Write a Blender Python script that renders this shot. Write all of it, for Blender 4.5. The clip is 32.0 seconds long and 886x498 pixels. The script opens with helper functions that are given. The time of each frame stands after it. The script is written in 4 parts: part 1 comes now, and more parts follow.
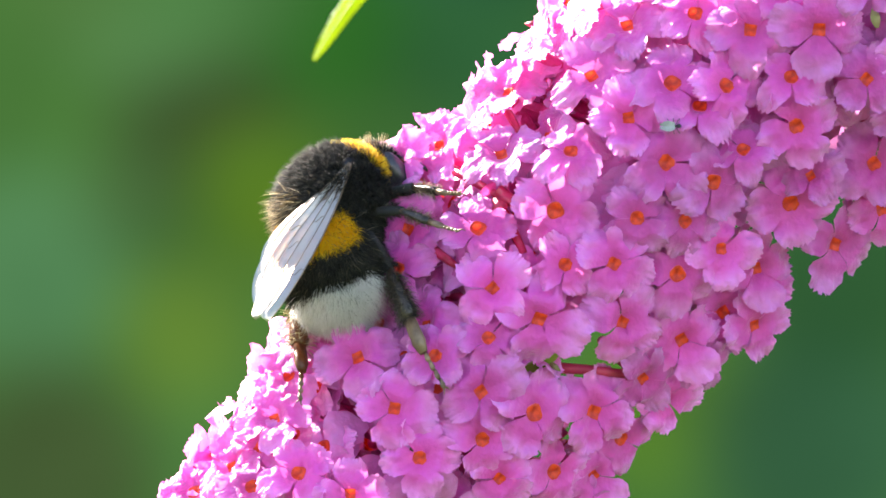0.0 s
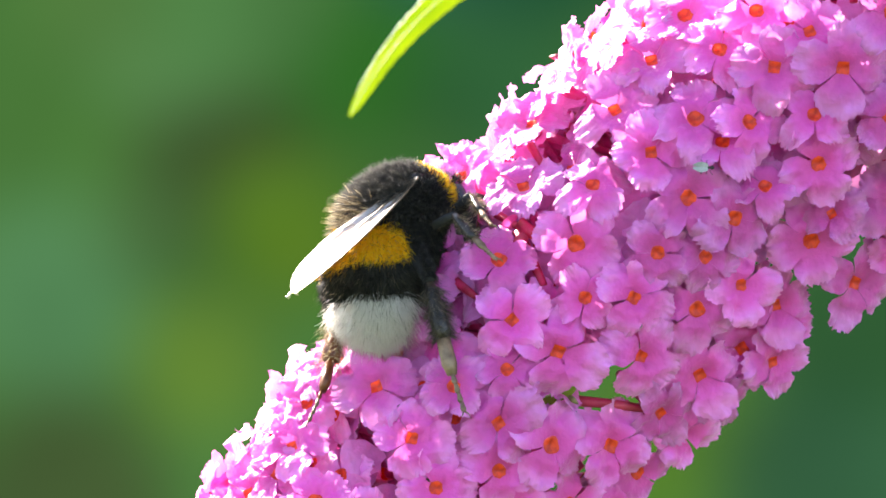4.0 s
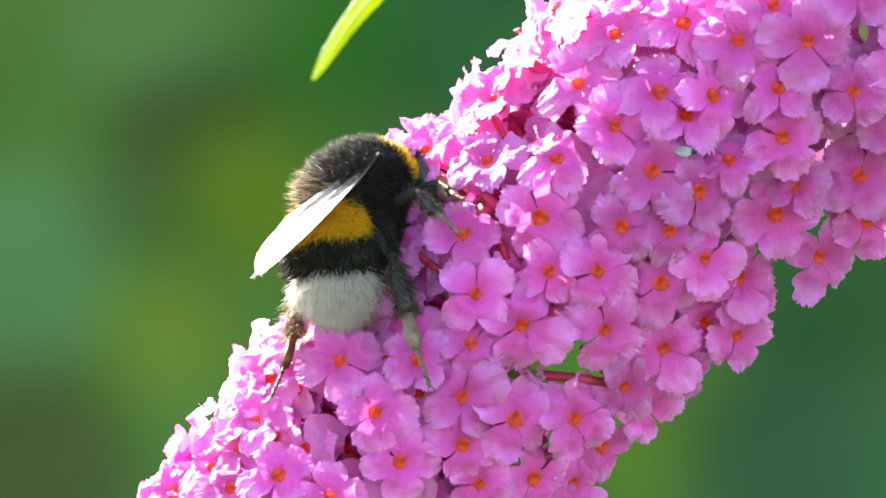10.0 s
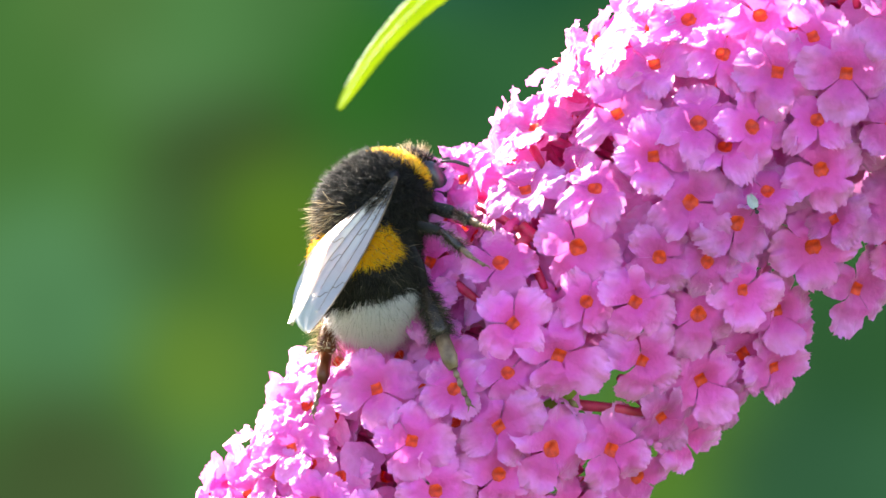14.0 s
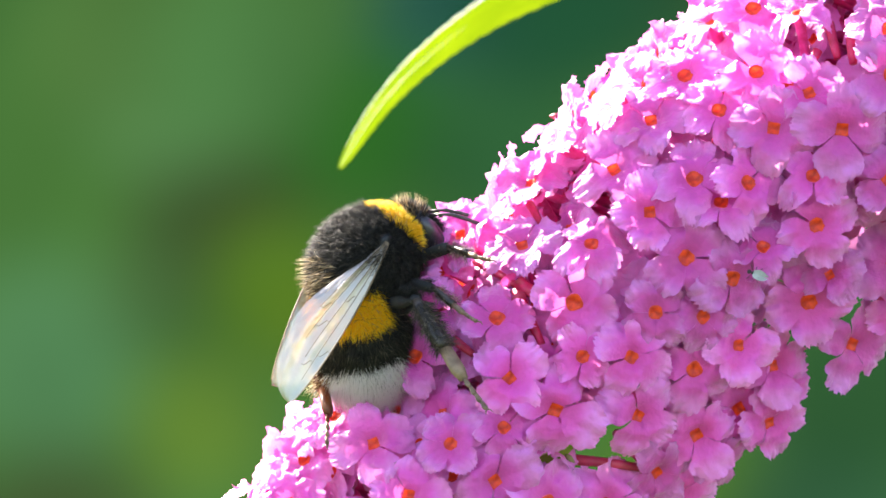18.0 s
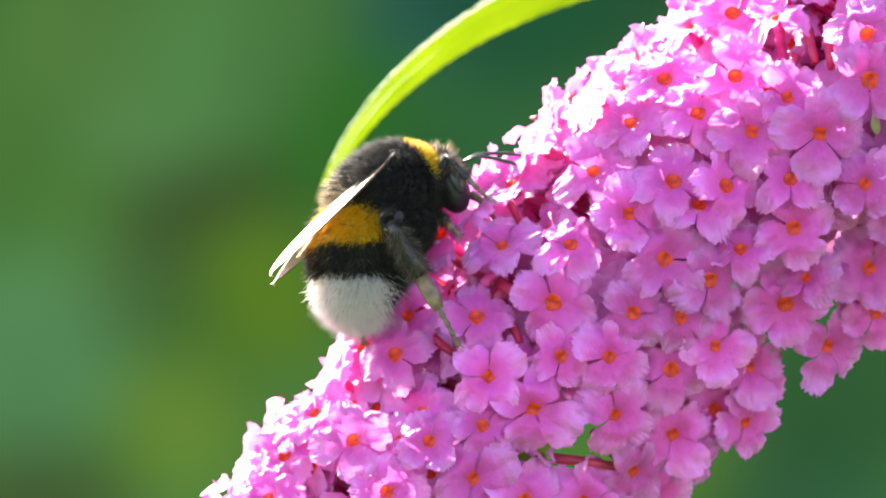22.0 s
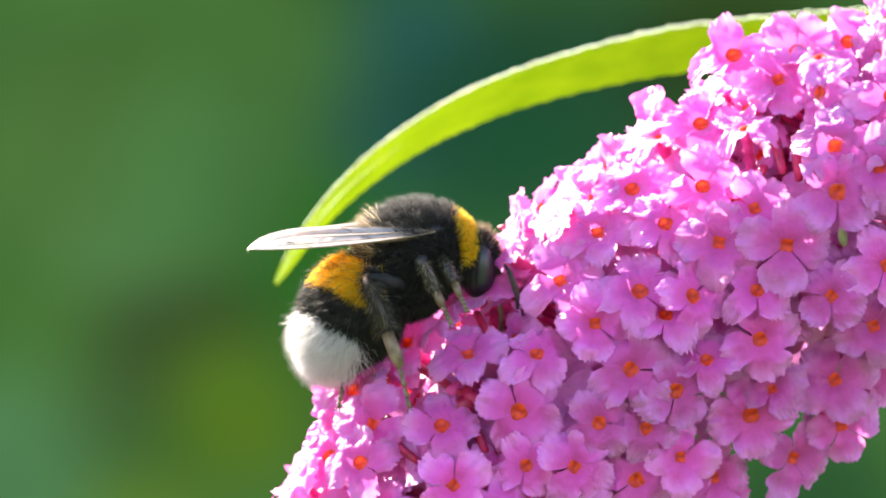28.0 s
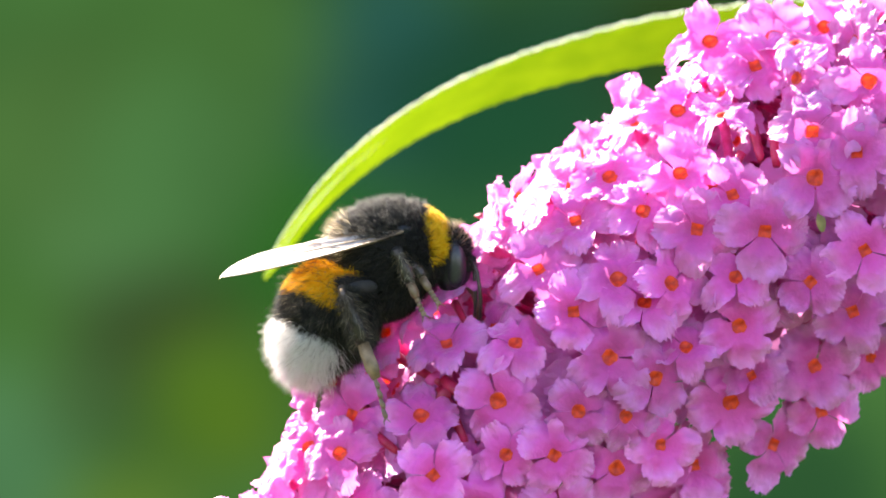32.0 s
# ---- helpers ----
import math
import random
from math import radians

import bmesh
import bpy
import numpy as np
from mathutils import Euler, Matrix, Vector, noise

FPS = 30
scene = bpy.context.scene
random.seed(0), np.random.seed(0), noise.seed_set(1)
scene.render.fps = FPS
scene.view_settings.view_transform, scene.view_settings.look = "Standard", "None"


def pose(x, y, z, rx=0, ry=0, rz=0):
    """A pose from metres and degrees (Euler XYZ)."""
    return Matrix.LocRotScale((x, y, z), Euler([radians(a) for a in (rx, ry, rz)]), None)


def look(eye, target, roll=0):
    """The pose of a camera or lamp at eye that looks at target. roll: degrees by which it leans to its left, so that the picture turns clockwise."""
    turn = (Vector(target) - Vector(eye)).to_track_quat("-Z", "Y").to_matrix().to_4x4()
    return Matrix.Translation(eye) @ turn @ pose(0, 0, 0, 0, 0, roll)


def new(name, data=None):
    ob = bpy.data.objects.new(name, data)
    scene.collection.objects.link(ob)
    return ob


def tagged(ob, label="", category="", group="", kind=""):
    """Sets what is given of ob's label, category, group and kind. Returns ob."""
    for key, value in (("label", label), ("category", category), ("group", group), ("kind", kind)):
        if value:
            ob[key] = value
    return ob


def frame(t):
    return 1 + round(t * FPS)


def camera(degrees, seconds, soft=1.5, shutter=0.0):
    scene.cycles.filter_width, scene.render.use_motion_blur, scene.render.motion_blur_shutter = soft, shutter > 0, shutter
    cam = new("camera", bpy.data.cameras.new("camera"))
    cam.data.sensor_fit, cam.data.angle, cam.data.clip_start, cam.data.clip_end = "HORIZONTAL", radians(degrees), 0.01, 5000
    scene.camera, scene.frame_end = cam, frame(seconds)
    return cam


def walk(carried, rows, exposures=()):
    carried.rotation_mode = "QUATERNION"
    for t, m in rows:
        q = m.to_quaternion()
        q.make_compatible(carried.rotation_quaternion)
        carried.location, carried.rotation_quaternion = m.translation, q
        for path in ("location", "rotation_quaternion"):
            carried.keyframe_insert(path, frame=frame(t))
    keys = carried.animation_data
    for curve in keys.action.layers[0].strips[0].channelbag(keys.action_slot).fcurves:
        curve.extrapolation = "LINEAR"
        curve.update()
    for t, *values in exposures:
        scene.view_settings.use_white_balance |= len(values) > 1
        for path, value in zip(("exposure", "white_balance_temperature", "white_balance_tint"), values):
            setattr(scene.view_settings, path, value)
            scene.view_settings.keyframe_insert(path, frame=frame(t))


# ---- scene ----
# ---------------------------------------------------------------- camera
cam = camera(4.0, 32.0, soft=1.58)
walk(cam, [
    (0.0, look((0.00001, -1.1226, 1.50004), (0.00005, 0, 1.49981), -1.22)),
    (0.5, look((-0.00011, -1.1276, 1.50001), (-0.00053, 0, 1.49995), -0.02)),
    (1.0, look((-0.00018, -1.1251, 1.49976), (-0.00088, 0, 1.50121), -1.41)),
    (1.5, look((-0.00025, -1.1307, 1.49973), (-0.00125, 0, 1.50136), -0.44)),
    (2.0, look((-0.00026, -1.1229, 1.49975), (-0.00132, 0, 1.50127), -0.25)),
    (2.5, look((-0.00026, -1.1277, 1.49970), (-0.00130, 0, 1.50151), -0.15)),
    (3.0, look((-0.00034, -1.1248, 1.49962), (-0.00172, 0, 1.50191), -0.43)),
    (3.5, look((-0.00033, -1.1270, 1.49956), (-0.00165, 0, 1.50219), -0.07)),
    (4.0, look((-0.00035, -1.1241, 1.49949), (-0.00174, 0, 1.50256), -0.13)),
    (4.5, look((-0.00033, -1.1252, 1.49937), (-0.00163, 0, 1.50315), -0.52)),
    (6.5, look((-0.00038, -1.1246, 1.49942), (-0.00191, 0, 1.50289), -0.11)),
    (7.0, look((0.00017, -1.1262, 1.49929), (0.00085, 0, 1.50355), -0.56)),
    (7.5, look((0.00008, -1.1253, 1.49957), (0.00040, 0, 1.50216), 0.14)),
    (8.0, look((0.00004, -1.1222, 1.49968), (0.00022, 0, 1.50160), -0.24)),
    (8.5, look((0.00014, -1.1202, 1.50005), (0.00070, 0, 1.49975), 0.80)),
    (9.0, look((-0.00000, -1.1225, 1.50000), (-0.00000, 0, 1.50000), 0.00)),
    (9.5, look((0.00016, -1.1209, 1.50000), (0.00078, 0, 1.50000), 0.09)),
    (10.0, look((0.00029, -1.1228, 1.49995), (0.00146, 0, 1.50025), -0.14)),
    (10.5, look((0.00019, -1.1269, 1.49988), (0.00094, 0, 1.50061), -0.28)),
    (11.0, look((-0.00034, -1.1218, 1.49975), (-0.00168, 0, 1.50123), 0.22)),
    (11.5, look((-0.00050, -1.1246, 1.49962), (-0.00252, 0, 1.50191), -0.36)),
    (12.0, look((-0.00061, -1.1226, 1.49948), (-0.00304, 0, 1.50259), -0.16)),
    (12.5, look((-0.00048, -1.1234, 1.49950), (-0.00239, 0, 1.50252), 0.18)),
    (13.0, look((-0.00073, -1.1265, 1.49929), (-0.00365, 0, 1.50353), -0.55)),
    (13.5, look((-0.00040, -1.1221, 1.49944), (-0.00200, 0, 1.50279), 0.34)),
    (15.5, look((-0.00028, -1.1277, 1.49937), (-0.00140, 0, 1.50315), 0.14)),
    (16.0, look((-0.00019, -1.1279, 1.49917), (-0.00096, 0, 1.50414), 0.34)),
    (16.5, look((-0.00011, -1.1265, 1.49896), (-0.00053, 0, 1.50522), 0.35)),
    (17.0, look((-0.00004, -1.1266, 1.49876), (-0.00021, 0, 1.50619), 0.46)),
    (17.5, look((-0.00003, -1.1229, 1.49861), (-0.00017, 0, 1.50697), 0.56)),
    (18.0, look((-0.00032, -1.1262, 1.49846), (-0.00162, 0, 1.50770), 0.38)),
    (18.5, look((-0.00040, -1.1275, 1.49843), (-0.00201, 0, 1.50783), 0.62)),
    (19.0, look((-0.00044, -1.1298, 1.49846), (-0.00218, 0, 1.50768), 1.39)),
    (19.5, look((-0.00038, -1.1310, 1.49853), (-0.00188, 0, 1.50737), 0.56)),
    (20.0, look((-0.00038, -1.1329, 1.49853), (-0.00191, 0, 1.50735), 1.16)),
    (20.5, look((-0.00031, -1.1258, 1.49857), (-0.00155, 0, 1.50713), 0.76)),
    (21.0, look((-0.00012, -1.1343, 1.49849), (-0.00061, 0, 1.50756), 0.55)),
    (21.5, look((0.00003, -1.1334, 1.49857), (0.00013, 0, 1.50717), 1.00)),
    (22.0, look((0.00002, -1.1379, 1.49846), (0.00011, 0, 1.50768), 0.89)),
    (22.5, look((0.00005, -1.1405, 1.49858), (0.00026, 0, 1.50711), 1.87)),
    (23.0, look((0.00013, -1.1394, 1.49844), (0.00067, 0, 1.50779), 1.53)),
    (23.5, look((0.00008, -1.1370, 1.49828), (0.00041, 0, 1.50860), 1.64)),
    (24.0, look((0.00032, -1.1365, 1.49801), (0.00160, 0, 1.50994), 1.51)),
    (24.5, look((0.00044, -1.1346, 1.49748), (0.00221, 0, 1.51260), 1.51)),
    (25.0, look((0.00055, -1.1334, 1.49728), (0.00275, 0, 1.51362), 1.88)),
    (25.5, look((0.00067, -1.1300, 1.49691), (0.00334, 0, 1.51547), 0.73)),
    (27.5, look((0.00068, -1.1304, 1.49644), (0.00340, 0, 1.51780), 0.86)),
    (28.0, look((0.00058, -1.1372, 1.49650), (0.00292, 0, 1.51748), 1.37)),
    (28.5, look((0.00055, -1.1397, 1.49653), (0.00276, 0, 1.51734), 1.09)),
    (29.0, look((0.00055, -1.1386, 1.49642), (0.00276, 0, 1.51791), 0.32)),
    (29.5, look((0.00054, -1.1379, 1.49641), (0.00271, 0, 1.51795), 0.99)),
    (30.0, look((0.00049, -1.1357, 1.49642), (0.00243, 0, 1.51789), 0.72)),
    (30.5, look((0.00056, -1.1350, 1.49653), (0.00280, 0, 1.51735), 1.13)),
    (31.0, look((0.00078, -1.1341, 1.49653), (0.00390, 0, 1.51737), 0.95)),
    (31.5, look((0.00094, -1.1340, 1.49664), (0.00469, 0, 1.51681), 1.41)),
    (32.0, look((0.00099, -1.1349, 1.49669), (0.00493, 0, 1.51657), 0.82)),
], exposures=[(0.0, 3.12, 6850, 14), (20.0, 3.12, 6850, 14), (24.0, 3.08, 6850, 14), (28.0, 2.97, 6850, 14), (32.0, 2.97, 6850, 14)])
cam.data.dof.use_dof = True
cam.data.dof.focus_distance, cam.data.dof.aperture_fstop = 1.113, 45.0

# ---------------------------------------------------------------- light
SUN_FROM = Vector((-0.58, 0.53, 0.64)).normalized()
world = bpy.data.worlds.new("world")
scene.world = world
world.use_nodes = True
sky = world.node_tree.nodes.new("ShaderNodeTexSky")
sky.sky_type, sky.sun_disc = "NISHITA", False
sky.sun_elevation = math.asin(SUN_FROM.z)
sky.sun_rotation = math.atan2(SUN_FROM.x, SUN_FROM.y)
world.node_tree.links.new(sky.outputs[0], world.node_tree.nodes["Background"].inputs[0])
world.node_tree.nodes["Background"].inputs[1].default_value = 0.084
sun = new("sun", bpy.data.lights.new("sun", "SUN"))
sun.data.energy, sun.data.angle, sun.data.color = 5.0, radians(0.6), (1.0, 0.95, 0.86)
sun.matrix_world = look(SUN_FROM * 5, (0, 0, 0))

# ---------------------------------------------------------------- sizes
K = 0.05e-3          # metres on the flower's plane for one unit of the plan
D = 1.1225           # camera to flower plane
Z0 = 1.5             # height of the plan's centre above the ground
MM = 1e-3


def at(u, v, y=0.0):
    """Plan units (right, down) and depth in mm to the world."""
    f = K * (D + y * MM) / D
    return Vector(((u - 784) * f, y * MM, Z0 - (v - 441) * f))


# ---------------------------------------------------------------- materials
def material(name):
    m = bpy.data.materials.new(name)
    m.use_nodes = True
    nt = m.node_tree
    return m, nt, nt.nodes["Principled BSDF"], nt.nodes["Material Output"]


def node(nt, kind, **values):
    n = nt.nodes.new("ShaderNode" + kind)
    for key, value in values.items():
        n.inputs[key.replace("_", " ")].default_value = value
    return n


def grain(nt, scale, detail=3.0):
    tc = nt.nodes.new("ShaderNodeTexCoord")
    n = node(nt, "TexNoise", Scale=scale, Detail=detail)
    nt.links.new(tc.outputs["Object"], n.inputs["Vector"])
    return n


def ramp(nt, source, a, b, lo=0.35, hi=0.65):
    r = nt.nodes.new("ShaderNodeValToRGB")
    r.color_ramp.elements[0].position, r.color_ramp.elements[0].color = lo, (*a, 1)
    r.color_ramp.elements[1].position, r.color_ramp.elements[1].color = hi, (*b, 1)
    nt.links.new(source, r.inputs[0])
    return r


def bump(nt, source, target, strength, distance):
    b = node(nt, "Bump", Strength=strength, Distance=distance)
    nt.links.new(source, b.inputs["Height"])
    nt.links.new(b.outputs[0], target.inputs["Normal"])
    return b


def plain(name, a, b, scale, rough=0.6, strength=0.3, dist=0.0001, metal=0.0, through_light=0.0, sheen=0.0):
    """Two-tone grainy material, optionally letting light through."""
    m, nt, bsdf, out = material(name)
    n = grain(nt, scale)
    col = ramp(nt, n.outputs["Fac"], a, b)
    nt.links.new(col.outputs[0], bsdf.inputs["Base Color"])
    bsdf.inputs["Roughness"].default_value = rough
    bsdf.inputs["Metallic"].default_value = metal
    bump(nt, n.outputs["Fac"], bsdf, strength, dist)
    if through_light:
        t = nt.nodes.new("ShaderNodeBsdfTranslucent")
        nt.links.new(col.outputs[0], t.inputs["Color"])
        mix = node(nt, "MixShader", Fac=through_light)
        nt.links.new(bsdf.outputs[0], mix.inputs[1])
        nt.links.new(t.outputs[0], mix.inputs[2])
        nt.links.new(mix.outputs[0], out.inputs[0])
    return m


def petal_material():
    m, nt, bsdf, out = material("petal")
    tc = nt.nodes.new("ShaderNodeTexCoord")
    info = nt.nodes.new("ShaderNodeObjectInfo")
    length = nt.nodes.new("ShaderNodeVectorMath")
    length.operation = "LENGTH"
    nt.links.new(tc.outputs["Object"], length.inputs[0])
    # deeper magenta towards the throat, lilac on the lobes
    reach = node(nt, "MapRange")
    reach.inputs[1].default_value, reach.inputs[2].default_value = 0.0006, 0.0034
    nt.links.new(length.outputs["Value"], reach.inputs[0])
    body = nt.nodes.new("ShaderNodeValToRGB")
    e = body.color_ramp.elements
    e[0].position, e[0].color = 0.0, (0.62, 0.030, 0.28, 1)
    e[1].position, e[1].color = 1.0, (0.76, 0.198, 0.585, 1)
    mid = e.new(0.55)
    mid.color = (0.69, 0.066, 0.42, 1)
    nt.links.new(reach.outputs[0], body.inputs[0])
    n = node(nt, "TexNoise", Scale=900.0, Detail=4.0)
    nt.links.new(tc.outputs["Object"], n.inputs["Vector"])
    hsv = node(nt, "HueSaturation")
    var = node(nt, "MapRange")
    var.inputs[3].default_value, var.inputs[4].default_value = 0.76, 1.16
    nt.links.new(info.outputs["Random"], var.inputs[0])
    nt.links.new(var.outputs[0], hsv.inputs["Value"])
    nt.links.new(body.outputs[0], hsv.inputs["Color"])
    fine = node(nt, "MixRGB", Fac=0.35)
    fine.blend_type = "OVERLAY"
    nt.links.new(hsv.outputs[0], fine.inputs[1])
    nt.links.new(n.outputs["Fac"], fine.inputs[2])
    nt.links.new(fine.outputs[0], bsdf.inputs["Base Color"])
    bsdf.inputs["Roughness"].default_value = 0.45
    bsdf.inputs["Specular IOR Level"].default_value = 0.5
    bsdf.inputs["Sheen Weight"].default_value = 0.34
    n2 = node(nt, "TexNoise", Scale=1500.0, Detail=4.0)
    nt.links.new(tc.outputs["Object"], n2.inputs["Vector"])
    bump(nt, n2.outputs["Fac"], bsdf, 0.9, 0.0003)
    t = nt.nodes.new("ShaderNodeBsdfTranslucent")
    # light that comes through a petal is paler than its face
    pale = node(nt, "MixRGB", Fac=0.22)
    pale.inputs[2].default_value = (0.84, 0.52, 0.84, 1)
    nt.links.new(fine.outputs[0], pale.inputs[1])
    nt.links.new(pale.outputs[0], t.inputs["Color"])
    mix = node(nt, "MixShader", Fac=0.30)
    nt.links.new(bsdf.outputs[0], mix.inputs[1])
    nt.links.new(t.outputs[0], mix.inputs[2])
    nt.links.new(mix.outputs[0], out.inputs[0])
    return m


PETAL = petal_material()
THROAT = plain("throat", (0.50, 0.014, 0.002), (0.84, 0.056, 0.003), 1800, 0.5, 0.4, 0.0001, through_light=0.3)
RIM = plain("throat_rim", (0.70, 0.060, 0.22), (0.76, 0.10, 0.30), 2500, 0.5, 0.3, 0.0001, through_light=0.3)
TUBE = plain("tube", (0.62, 0.04, 0.20), (0.80, 0.10, 0.42), 900, 0.5, through_light=0.3)
CRIMSON = plain("crimson_tube", (0.42, 0.012, 0.05), (0.66, 0.035, 0.14), 800, 0.4, 0.3, through_light=0.3)
STALK = plain("stalk", (0.30, 0.012, 0.04), (0.48, 0.03, 0.09), 700, 0.5)
BRACT = plain("bract", (0.10, 0.05, 0.035), (0.22, 0.20, 0.06), 600, 0.7)
LEAFLET = plain("leaflet", (0.19, 0.31, 0.02), (0.27, 0.40, 0.04), 400, 0.7, through_light=0.4)
BRACT_GREEN = plain("green_bract", (0.28, 0.36, 0.10), (0.45, 0.50, 0.22), 500, 0.7, through_light=0.3)
STEM = plain("stem", (0.10, 0.13, 0.05), (0.22, 0.24, 0.10), 250, 0.7)


def fur_material(name, a, b, c, rough=0.5, through_light=0.25, gloss=0.4):
    """Fur whose hairs differ one by one, from a over b to a few of c."""
    m, nt, bsdf, out = material(name)
    geo = nt.nodes.new("ShaderNodeNewGeometry")
    r = nt.nodes.new("ShaderNodeValToRGB")
    e = r.color_ramp.elements
    e[0].position, e[0].color = 0.0, (*a, 1)
    e[1].position, e[1].color = 1.0, (*c, 1)
    mid = e.new(0.7)
    mid.color = (*b, 1)
    nt.links.new(geo.outputs["Random Per Island"], r.inputs[0])
    nt.links.new(r.outputs[0], bsdf.inputs["Base Color"])
    bsdf.inputs["Roughness"].default_value = rough
    bsdf.inputs["Specular IOR Level"].default_value = gloss
    t = nt.nodes.new("ShaderNodeBsdfTranslucent")
    nt.links.new(r.outputs[0], t.inputs["Color"])
    mix = node(nt, "MixShader", Fac=through_light)
    nt.links.new(bsdf.outputs[0], mix.inputs[1])
    nt.links.new(t.outputs[0], mix.inputs[2])
    nt.links.new(mix.outputs[0], out.inputs[0])
    return m


FUR_BLACK = fur_material("black_fur", (0.008, 0.008, 0.008), (0.024, 0.022, 0.020), (0.090, 0.074, 0.056), 0.5, 0.20, 0.25)
FUR_YELLOW = fur_material("yellow_fur", (0.78, 0.46, 0.004), (0.94, 0.66, 0.010), (1.0, 0.80, 0.06), 0.5, 0.35)
FUR_GOLD = fur_material("golden_fur", (0.92, 0.46, 0.003), (1.0, 0.63, 0.004), (1.0, 0.75, 0.03), 0.5, 0.45)
FUR_WHITE = fur_material("white_fur", (0.88, 0.84, 0.83), (0.97, 0.94, 0.93), (1.0, 0.98, 0.97), 0.5, 0.70, 0.6)
FUR_BROWN = fur_material("brown_fur", (0.10, 0.065, 0.04), (0.48, 0.37, 0.21), (0.95, 0.84, 0.60), 0.5, 0.55)
FUR_DIM = fur_material("dim_fur", (0.020, 0.016, 0.013), (0.10, 0.078, 0.055), (0.38, 0.31, 0.22), 0.5, 0.45)
FUR_LEG = fur_material("leg_fur", (0.05, 0.038, 0.026), (0.26, 0.20, 0.13), (0.72, 0.62, 0.46), 0.5, 0.5)
SHELL = plain("shell", (0.006, 0.006, 0.006), (0.018, 0.017, 0.016), 900, 0.42, 0.4)
EYE = plain("eye", (0.012, 0.010, 0.012), (0.028, 0.024, 0.028), 4000, 0.30, 0.2)
SHIN = plain("shin", (0.018, 0.013, 0.010), (0.070, 0.046, 0.028), 900, 0.30, 0.5, through_light=0.2)
FEELER = plain("feeler", (0.020, 0.015, 0.012), (0.060, 0.045, 0.035), 900, 0.28, 0.3)
THIGH = plain("thigh", (0.008, 0.007, 0.006), (0.024, 0.020, 0.017), 900, 0.85, 0.4)
# left hind shin: the red of sun shining through it is put into the colour
SHIN_BACKLIT = plain("shin_backlit", (0.10, 0.026, 0.008), (0.20, 0.065, 0.018), 900, 0.35, 0.4, through_light=0.4)
FOOT = plain("foot", (0.12, 0.072, 0.038), (0.27, 0.175, 0.10), 900, 0.45, 0.4, through_light=0.2)
LEAF_BACK = plain("leaf_vein", (0.07, 0.128, 0.003), (0.09, 0.15, 0.004), 300, 0.5, through_light=0.45)


def leaf_material():
    m, nt, bsdf, out = material("leaf")
    n = grain(nt, 220, 5)
    col = ramp(nt, n.outputs["Fac"], (0.072, 0.118, 0.002), (0.104, 0.152, 0.003), 0.3, 0.7)
    nt.links.new(col.outputs[0], bsdf.inputs["Base Color"])
    bsdf.inputs["Roughness"].default_value = 0.7
    bsdf.inputs["Specular IOR Level"].default_value = 0.0
    n2 = grain(nt, 900, 4)
    bump(nt, n2.outputs["Fac"], bsdf, 0.5, 0.0003)
    t = nt.nodes.new("ShaderNodeBsdfTranslucent")
    nt.links.new(col.outputs[0], t.inputs["Color"])
    mix = node(nt, "MixShader", Fac=0.45)
    nt.links.new(bsdf.outputs[0], mix.inputs[1])
    nt.links.new(t.outputs[0], mix.inputs[2])
    nt.links.new(mix.outputs[0], out.inputs[0])
    return m


LEAF = leaf_material()
DOWN = plain("leaf_down", (0.62, 0.68, 0.50), (0.78, 0.82, 0.66), 400, 0.7, through_light=0.3)


def wing_material():
    m, nt, bsdf, out = material("wing_membrane")
    n = grain(nt, 700, 4)
    col = ramp(nt, n.outputs["Fac"], (0.16, 0.10, 0.05), (0.32, 0.22, 0.13))
    nt.links.new(col.outputs[0], bsdf.inputs["Base Color"])
    bsdf.inputs["Roughness"].default_value = 0.35
    bsdf.inputs["Specular IOR Level"].default_value = 0.8
    b = bump(nt, n.outputs["Fac"], bsdf, 0.7, 0.0003)
    sheen = nt.nodes.new("ShaderNodeBsdfGlossy")
    sheen.inputs["Roughness"].default_value = 0.45
    sheen.inputs["Color"].default_value = (0.95, 0.88, 0.80, 1)
    nt.links.new(b.outputs[0], sheen.inputs["Normal"])
    both = node(nt, "MixShader", Fac=0.62)
    nt.links.new(bsdf.outputs[0], both.inputs[1])
    nt.links.new(sheen.outputs[0], both.inputs[2])
    clear = nt.nodes.new("ShaderNodeBsdfTransparent")
    clear.inputs[0].default_value = (0.86, 0.76, 0.62, 1)
    mix = node(nt, "MixShader", Fac=0.48)
    nt.links.new(both.outputs[0], mix.inputs[1])
    nt.links.new(clear.outputs[0], mix.inputs[2])
    nt.links.new(mix.outputs[0], out.inputs[0])
    return m


WING = wing_material()
VEIN = plain("wing_vein", (0.09, 0.05, 0.025), (0.20, 0.13, 0.07), 900, 0.4)


